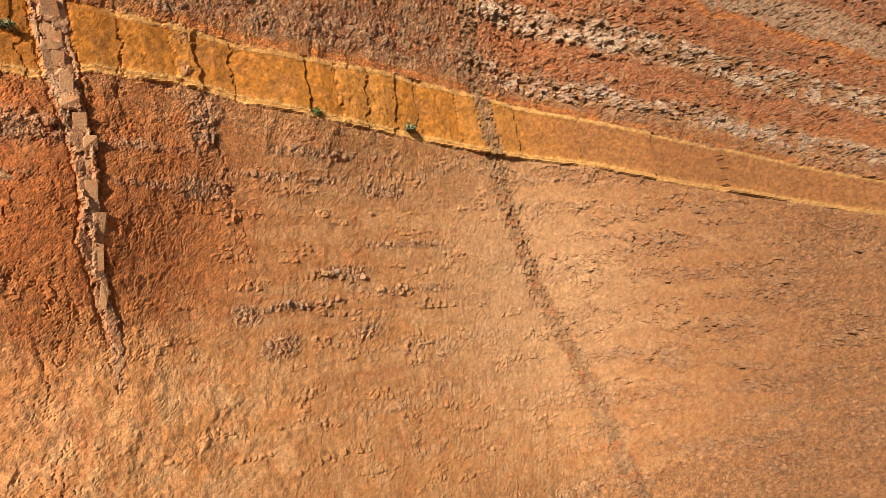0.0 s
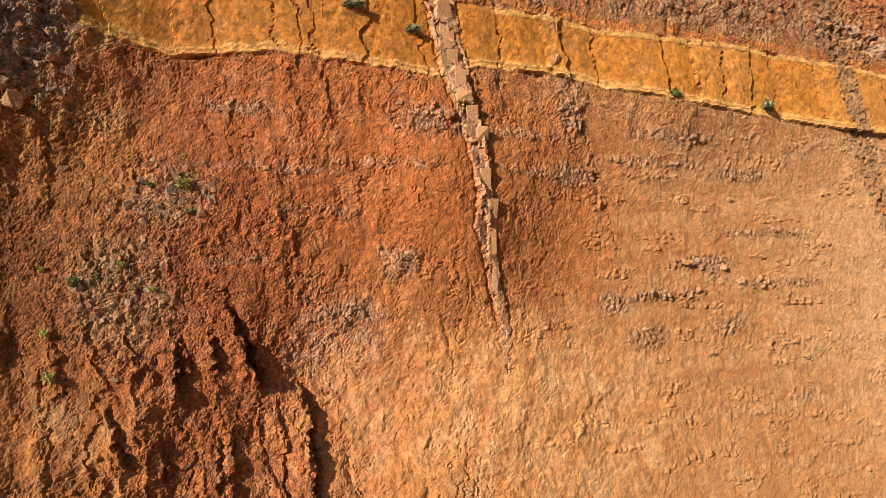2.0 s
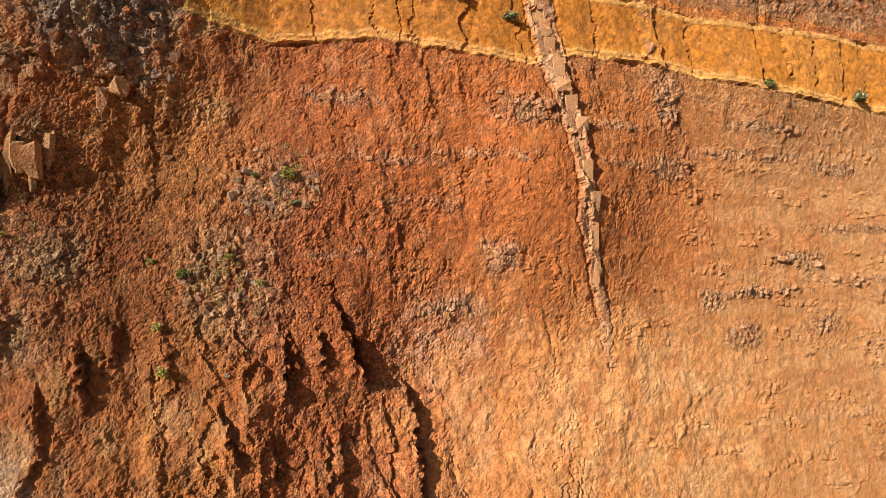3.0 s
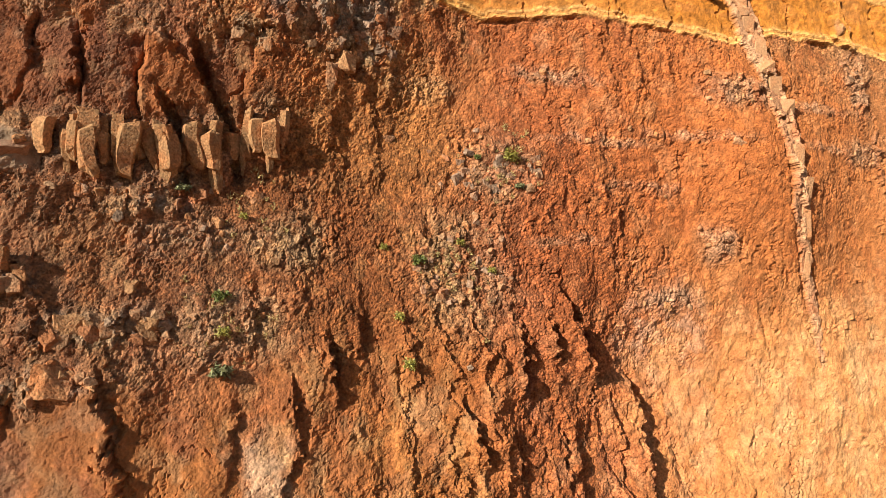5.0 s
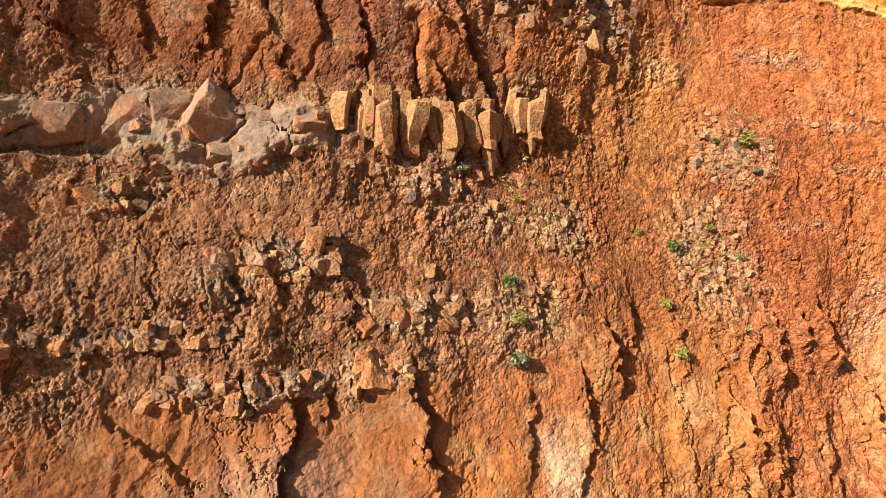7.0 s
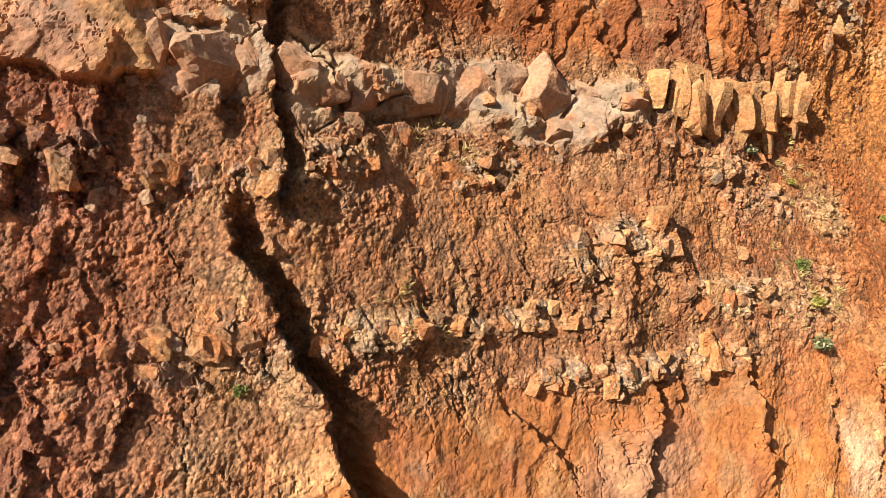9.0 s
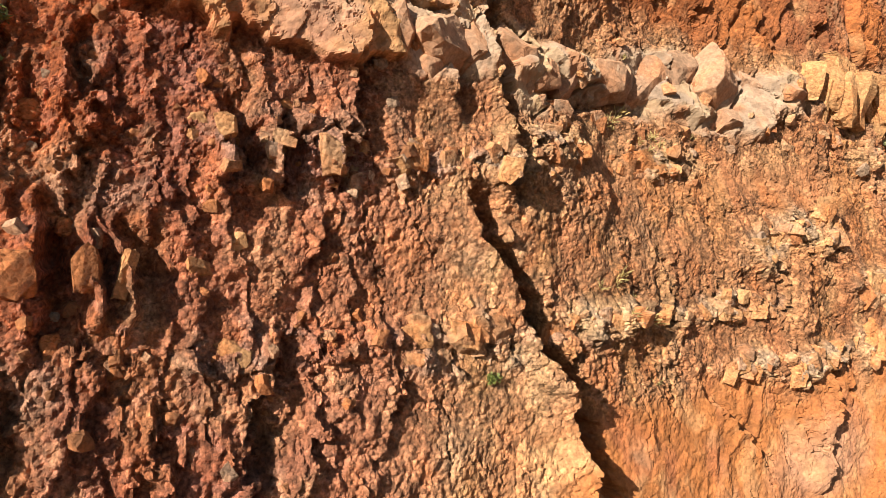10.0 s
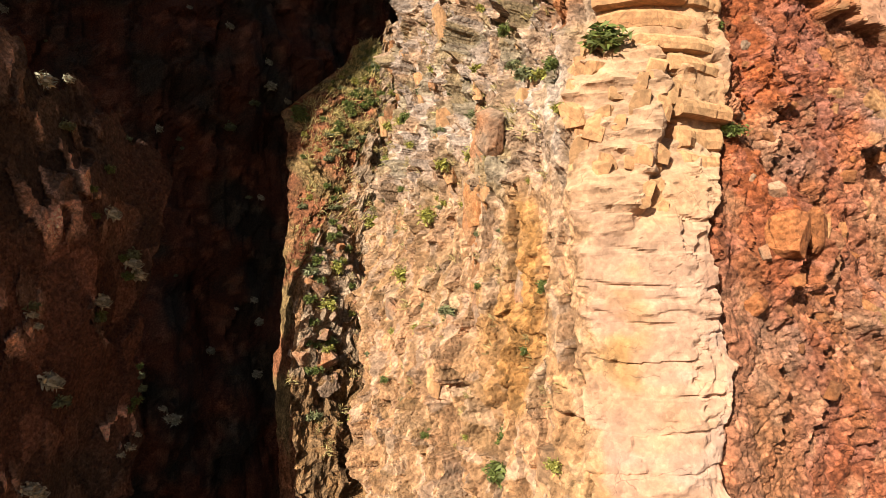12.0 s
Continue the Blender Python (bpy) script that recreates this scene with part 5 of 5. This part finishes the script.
# ---- spur and rubble chute behind the corner ----
def spur_sheet():
    """A steep fin: a broad front, and a flank that turns back on the side of the corner."""
    u, v = np.meshgrid(np.linspace(0, 1, 180), np.linspace(0, 1, 310))
    z = 45.2 - 45 * v ** 2.2
    d = 45.2 - z
    left = np.interp(z, [28, 33, 36, 41, 42.5, 44, 45.2], [-46.9, -46.3, -45.6, -45.0, -43.2, -41.2, -40.5])
    right_ = np.maximum(np.interp(z, [28, 33, 34.5, 36, 38, 41, 43.5, 45.2], [-46, -45.2, -44.3, -42.8, -41.2, -40.6, -40.0, -39.9]), left + 0.3)
    f = np.minimum(u / 0.82, 1)
    g = np.maximum(u - 0.82, 0) / 0.18
    x = left + (right_ - left) * f + 0.8 * np.sin(g * 1.5)
    y = np.interp(z, [0, 28, 34, 38.2, 41, 45.2], [7, 14.6, 16.6, 18.2, 20.0, 22.6]) + 6.0 * np.maximum(0.35 - f, 0) ** 1.5 + 1.8 * g * g + 0.5 * g
    q = u * 4.5
    bb, ee, rr = blocks(q * 1.1, z * 0.8, 121)
    b2_, e2_, r2_ = blocks(q * 2.6, z * 2.3, 122)
    b3_, e3_, r3_ = blocks(q * 6, z * 5.5, 125)
    h = (0.7 * fbm(q * 0.35, z * 0.25, 4, 123) + 0.30 * bb + 0.22 * b2_ + 0.12 * b3_) * np.minimum(1, 0.15 + d / 3)
    p = np.stack([x + h * 0.5 * g, y - h, z + 0 * u], -1)
    t = np.empty(p.shape, np.float32)
    k = smooth(-0.2, 0.3, fbm(q * 0.6, z * 0.5, 4, 124))[..., None]
    t[:] = np.asarray((0.30, 0.115, 0.05)) * (1 - k) + np.asarray((0.30, 0.19, 0.075)) * k
    t *= 0.6 + 0.8 * r3_[..., None]
    return p, t


SPUR_P, SPUR_T = spur_sheet()
tagged(grid_mesh("spur", SPUR_P, SPUR_T, CLIFF), "steep brown earth spur overgrown with shrubs", "rock spur", kind="structure")


def chute_sheet():
    u, z = np.meshgrid(np.linspace(0, 1, 190), np.linspace(10, 46.2, 300))
    x = np.interp(z, [30, 33.5, 38, 41, 43.4, 46], [-47.4, -46.9, -43.2, -41.2, -40.6, -39.6]) * (1 - u) - 33 * u
    y = np.interp(z, [10, 30, 33, 38, 43.4, 46.2], [8, 13.5, 14.3, 18.2, 20.6, 22])
    bb, ee, rr = blocks(x * 1.5, z * 1.5, 131)
    b2_, e2_, r2_ = blocks(x * 3.2, z * 3.2, 132)
    y = y + 0.8 * fbm(x * 0.2, z * 0.2, 4, 133) - 0.28 * bb - 0.2 * b2_
    p = np.stack([x, y, z + 0.3 * bb + 0.5 * fbm(x * 0.7, z * 0.1, 3, 135)], -1)
    t = np.empty(p.shape, np.float32)
    k = smooth(0.35, 0.5, r2_)[..., None]
    t[:] = np.asarray((0.30, 0.16, 0.07)) * (1 - k) + np.asarray((0.42, 0.29, 0.18)) * k
    low_ = smooth(32, 30.5, z + 0.8 * fbm(x * 0.5, z * 0.5, 3, 137))[..., None]
    t = t + (np.asarray((0.29, 0.155, 0.06)) - t) * 0.8 * low_
    t *= 0.7 + 0.6 * rr[..., None]
    return p, t


CHUTE_P, CHUTE_T = chute_sheet()
chute = tagged(grid_mesh("rubble_chute", CHUTE_P, CHUTE_T, CLIFF), "steep chute of grey broken rubble behind the corner", "scree", kind="structure")
# boulders and rubble that lie in the chute
for p in range(190):
    heap = p < 24
    i = chance.randrange(165, 205) if heap else chance.randrange(190, 296)
    j = chance.randrange(2, 26) if heap else chance.randrange(4, 80)
    w = chance.choice((0.2, 0.28, 0.36, 0.5, 0.7)) * chance.uniform(0.8, 1.15) if heap else chance.uniform(0.14, 0.42)
    ob = new("boulder", chance.choice(WORN[GREY_ROCK] if w > 0.35 else KINDS[chance.choice((GREY_ROCK, KHAKI_ROCK))]))
    ob.parent = chute
    ob.matrix_basis = Matrix.Translation(Vector(CHUTE_P[i, j]) + Vector((0, 0.02 * w, 0.0))) @ pose(0, 0, 0, chance.uniform(0, 90), chance.uniform(-40, 40), chance.uniform(0, 360)) @ Matrix.Diagonal((w, w * chance.uniform(0.5, 1.1), w * chance.uniform(0.35, 0.8), 1))


# ---- plants ----
def leaf_material(name, colour, dry=0.0):
    mat = bpy.data.materials.new(name)
    mat.use_nodes = True
    nodes, link = mat.node_tree.nodes, mat.node_tree.links.new
    shader = nodes["Principled BSDF"]
    shader.inputs["Roughness"].default_value = 0.6
    geo = nodes.new("ShaderNodeNewGeometry")
    hue = nodes.new("ShaderNodeHueSaturation")
    hue.inputs["Color"].default_value = (*colour, 1)
    ramp = nodes.new("ShaderNodeMapRange")
    ramp.inputs[3].default_value, ramp.inputs[4].default_value = 0.55, 1.6
    link(geo.outputs["Random Per Island"], ramp.inputs[0])
    link(ramp.outputs[0], hue.inputs["Value"])
    link(hue.outputs[0], shader.inputs["Base Color"])
    return mat


LEAF = leaf_material("green_leaves", (0.13, 0.15, 0.03))
LIME = leaf_material("yellow_green_leaves", (0.30, 0.27, 0.05))
DUSKY = leaf_material("grey_green_leaves", (0.17, 0.17, 0.07))
PALE_LEAF = leaf_material("pale_rosette_leaves", (0.45, 0.40, 0.26))
STRAW = leaf_material("dry_grass", (0.42, 0.32, 0.12))
BARK = rock_material("bark", False, (0.16, 0.1, 0.06), grain=20)


def shrub(material, seed, label, leaves=420, long=0.16):
    """A shrub about one metre across that grows out of a wall towards -y."""
    rng = random.Random(seed)
    root = tagged(new("shrub"), label, "shrub", "shrubs on the cliff")
    bm = bmesh.new()
    tips = []
    for k in range(9):
        d = Vector((rng.uniform(-0.8, 0.8), -rng.uniform(0.3, 1), rng.uniform(0.0, 1.0))).normalized() * rng.uniform(0.3, 0.48)
        tips.append(d)
        m = d.to_track_quat("Z", "Y").to_matrix().to_4x4()
        bmesh.ops.create_cone(bm, segments=5, radius1=0.025, radius2=0.008, depth=d.length, matrix=Matrix.Translation(d / 2) @ m)
    part("stem", bm, BARK, root)
    bm = bmesh.new()
    for k in range(leaves):
        tip = rng.choice(tips)
        c = tip * rng.uniform(0.55, 1.1) + Vector((rng.gauss(0, 0.1), rng.gauss(0, 0.1), rng.gauss(0, 0.09)))
        q = Euler((rng.uniform(-1.2, 1.2), rng.uniform(-1.2, 1.2), rng.uniform(0, 6.3))).to_matrix()
        l, w = long * rng.uniform(0.6, 1.2), long * rng.uniform(0.16, 0.3)
        vs = [bm.verts.new(c + q @ Vector(v)) for v in ((-w, 0, 0), (0, -l * 0.4, 0.02), (w, 0, 0), (0, l, -0.03))]
        bm.faces.new(vs)
    part("crown", bm, material, root)
    return root


PLANTS = [shrub(LEAF, 1, "small dense green shrub rooted in the cliff"), shrub(LEAF, 2, "small dense green shrub rooted in the cliff", 300, 0.2),
          shrub(LIME, 3, "yellow-green shrub rooted in broken rock", 380, 0.15), shrub(DUSKY, 4, "grey-green shrub clinging to rock", 300, 0.2), shrub(PALE_LEAF, 5, "pale grey rosette plant on the shaded wall", 160, 0.3)]
used = set()


def plant(k, place, way, size):
    turn = math.degrees(math.atan2(way.y, way.x)) + 90
    m = Matrix.Translation(place) @ pose(0, 0, 0, 0, 0, turn + chance.uniform(-25, 25))
    if k in used:
        ob = copy_thing(PLANTS[k], m)
    else:
        ob = PLANTS[k]
        ob.matrix_basis = m
        used.add(k)
    ob.scale = (size * chance.uniform(0.9, 1.2), size, size * chance.uniform(0.8, 1.1))


for k, s, z, size in ((0, -9.1, 37.45, 0.75), (0, -17.1, 36.2, 0.7), (2, -17.1, 34.9, 0.7), (3, -17.1, 33.5, 0.8), (2, -10.0, 33.3, 0.7), (2, -4.6, 42.1, 1.0), (0, -6.0, 42.1, 0.5),
                      (3, -4.2, 40.8, 0.55), (3, -18.4, 40.2, 0.6), (2, -16.2, 39.2, 0.45), (3, 8.0, 51.5, 1.0), (1, 26.3, 49.3, 0.9), (3, 35.3, 49.2, 1.3), (3, 4.5, 52.5, 1.1)):
    plant(k, *on_cliff(s, z, 0.02), size)
for k, s, z, size in ((2, -7.3, 38.2, 0.5), (2, -5.9, 37.0, 0.5), (2, -10.6, 38.0, 0.45), (2, -10.2, 35.2, 0.5), (0, -36.15, 33.75, 0.4), (0, -45.05, 37.65, 0.5), (1, -45.05, 39.45, 0.36),
                      (1, -45.1, 40.2, 0.5), (1, -46.85, 38.95, 0.75), (0, -47.9, 38.8, 0.45), (2, -48.9, 38.9, 0.5), (2, -53.2, 37.7, 0.6), (2, -54.9, 37.4, 0.6), (3, -52.5, 38.5, 0.5)):
    plant(k, *on_cliff(s, z, 0.02), size)
for k, s, z, size in ((0, -48.8, 35.0, 0.4), (0, -51.3, 31.9, 0.8), (1, -51.6, 31.2, 0.7), (2, -57.5, 34.5, 0.8), (3, -51.0, 39.8, 0.5), (0, -50.4, 40.4, 0.6), (2, -56.0, 36.2, 0.7), (3, -53.5, 34.0, 0.5), (2, -47.7, 37.9, 0.3)):
    plant(k, *on_cliff(s, z, 0.02), size)
# on the spur and in the chute
for p in range(120):
    i, j = chance.randrange(30, 160), chance.randrange(19, 160)
    c = Vector(SPUR_P[i, j])
    if c.z < 33:
        continue
    crown_zone = 40.0 < c.z - 0.25 * (c.x + 44) < 41.4
    plant(chance.choice((0, 0, 1) if crown_zone else (3, 2, 3, 0)), c, Vector((0, -1, 0)), chance.uniform(0.5, 0.95) if crown_zone else chance.uniform(0.25, 0.55))
for p in range(26):
    i, j = chance.randrange(160, 290), chance.randrange(3, 66)
    plant(chance.choice((0, 2, 3)), Vector(CHUTE_P[i, j]), Vector((0, -1, 0)), chance.uniform(0.4, 0.8))
for p in range(22):
    i, j = chance.randrange(172, 212), chance.randrange(2, 22)
    plant(chance.choice((0, 1, 0, 2)), Vector(CHUTE_P[i, j]), Vector((-0.3, -1, 0)), chance.uniform(0.35, 0.75))
# in the shade of the back wall
back = np.empty(len(BACK_WALL.data.vertices) * 3, np.float32)
BACK_WALL.data.vertices.foreach_get("co", back)
back = back.reshape(330, 360, 3)
for p in range(64):
    i, j = chance.randrange(66, 179), chance.randrange(117, 238)
    plant(4 if chance.random() < 0.7 else 3, Vector(back[i, j]), Vector((0, -1, 0)), chance.uniform(0.4, 1.3))
fin_at = np.empty(len(FIN.data.vertices) * 3, np.float32)
FIN.data.vertices.foreach_get("co", fin_at)
fin_at = fin_at.reshape(700, 130, 3)
for u_, z_, n, spread in ((5.2, 34.5, 5, 0.3), (4.0, 33.0, 3, 0.3), (6.3, 30.8, 4, 0.4), (5.4, 29.8, 4, 0.4), (3.4, 36.2, 3, 0.5), (1.8, 33.6, 3, 0.3), (3.0, 39.0, 3, 0.6), (1.7, 29.4, 3, 0.3), (5.6, 38.0, 2, 0.7), (2.4, 31.0, 3, 0.6)):
    for p in range(n):
        u, z = u_ + chance.gauss(0, spread), z_ + chance.gauss(0, spread)
        i, j = int(np.clip((z + 2) / 41.6 * 699, 0, 699)), int(np.clip(u / 5.95 * 129, 0, 129))
        plant(chance.choice((4, 3, 0)), Vector(fin_at[i, j]), Vector((0.74, -0.67, 0)), chance.uniform(0.25, 0.6))
# many small plants on the upper side wall
for p in range(75):
    s, z = chance.uniform(-62, -48.3), chance.uniform(31, 43)
    plant(chance.choice((2, 2, 3, 0)), *on_cliff(s, z, 0.0), chance.uniform(0.2, 0.42) * (1.4 if z > 37 else 0.8))


def grass(name, material, spots, label, seed):
    """Tufts of thin blades, one mesh."""
    rng = random.Random(seed)
    verts, faces = [], []
    for c, way, size in spots:
        for k in range(16):
            d = (way * rng.uniform(0.2, 0.9) + Vector((rng.gauss(0, 0.35), rng.gauss(0, 0.35), rng.uniform(0.1, 1.0)))).normalized() * size * rng.uniform(0.5, 1.1)
            w = Vector((-d.y, d.x, 0)).normalized() * size * 0.035
            o = c + Vector((rng.gauss(0, 0.2), rng.gauss(0, 0.2), rng.gauss(0, 0.2))) * size
            n = len(verts)
            verts += [o - w, o + w, o + d * 0.6 + w * 0.7, o + d + Vector((0, 0, -0.15 * size)), o + d * 0.6 - w * 0.7]
            faces.append((n, n + 1, n + 2, n + 3, n + 4))
    me = bpy.data.meshes.new(name)
    me.from_pydata(verts, [], faces)
    me.materials.append(material)
    return tagged(new(name, me), label, "grass", kind="stuff")


spots = []
for p in range(330):
    s, z = chance.uniform(-62.5, -48.0), chance.uniform(31, 42.5)
    if perlin(np.array([s * 0.5]), np.array([z * 0.4]), 161)[0] > -0.05:
        c, way = on_cliff(s, z, 0.0)
        spots.append((c, way, chance.uniform(0.12, 0.3)))
for p in range(520):
    i, j = chance.randrange(25, 165), chance.randrange(15, 165)
    spots.append((Vector(SPUR_P[i, j]), Vector((0, -1, 0)), chance.uniform(0.2, 0.5)))
for p in range(140):
    i, j = chance.randrange(150, 290), chance.randrange(0, 72)
    spots.append((Vector(CHUTE_P[i, j]), Vector((0, -1, 0)), chance.uniform(0.15, 0.4)))
for cx, cz, n in ((-4.8, 42.0, 26), (-7.2, 37.0, 26), (-16.8, 35.2, 22), (-15.5, 39.6, 16), (-30.3, 39.9, 12), (-32.0, 35.0, 8)):
    for p in range(n):
        c, way = on_cliff(cx + chance.gauss(0, 0.9), cz + chance.gauss(0, 0.9), 0.0)
        spots.append((c, way, chance.uniform(0.15, 0.35)))
grass("dry_grass", STRAW, spots, "tufts of dry yellow grass on rock ledges", 6)
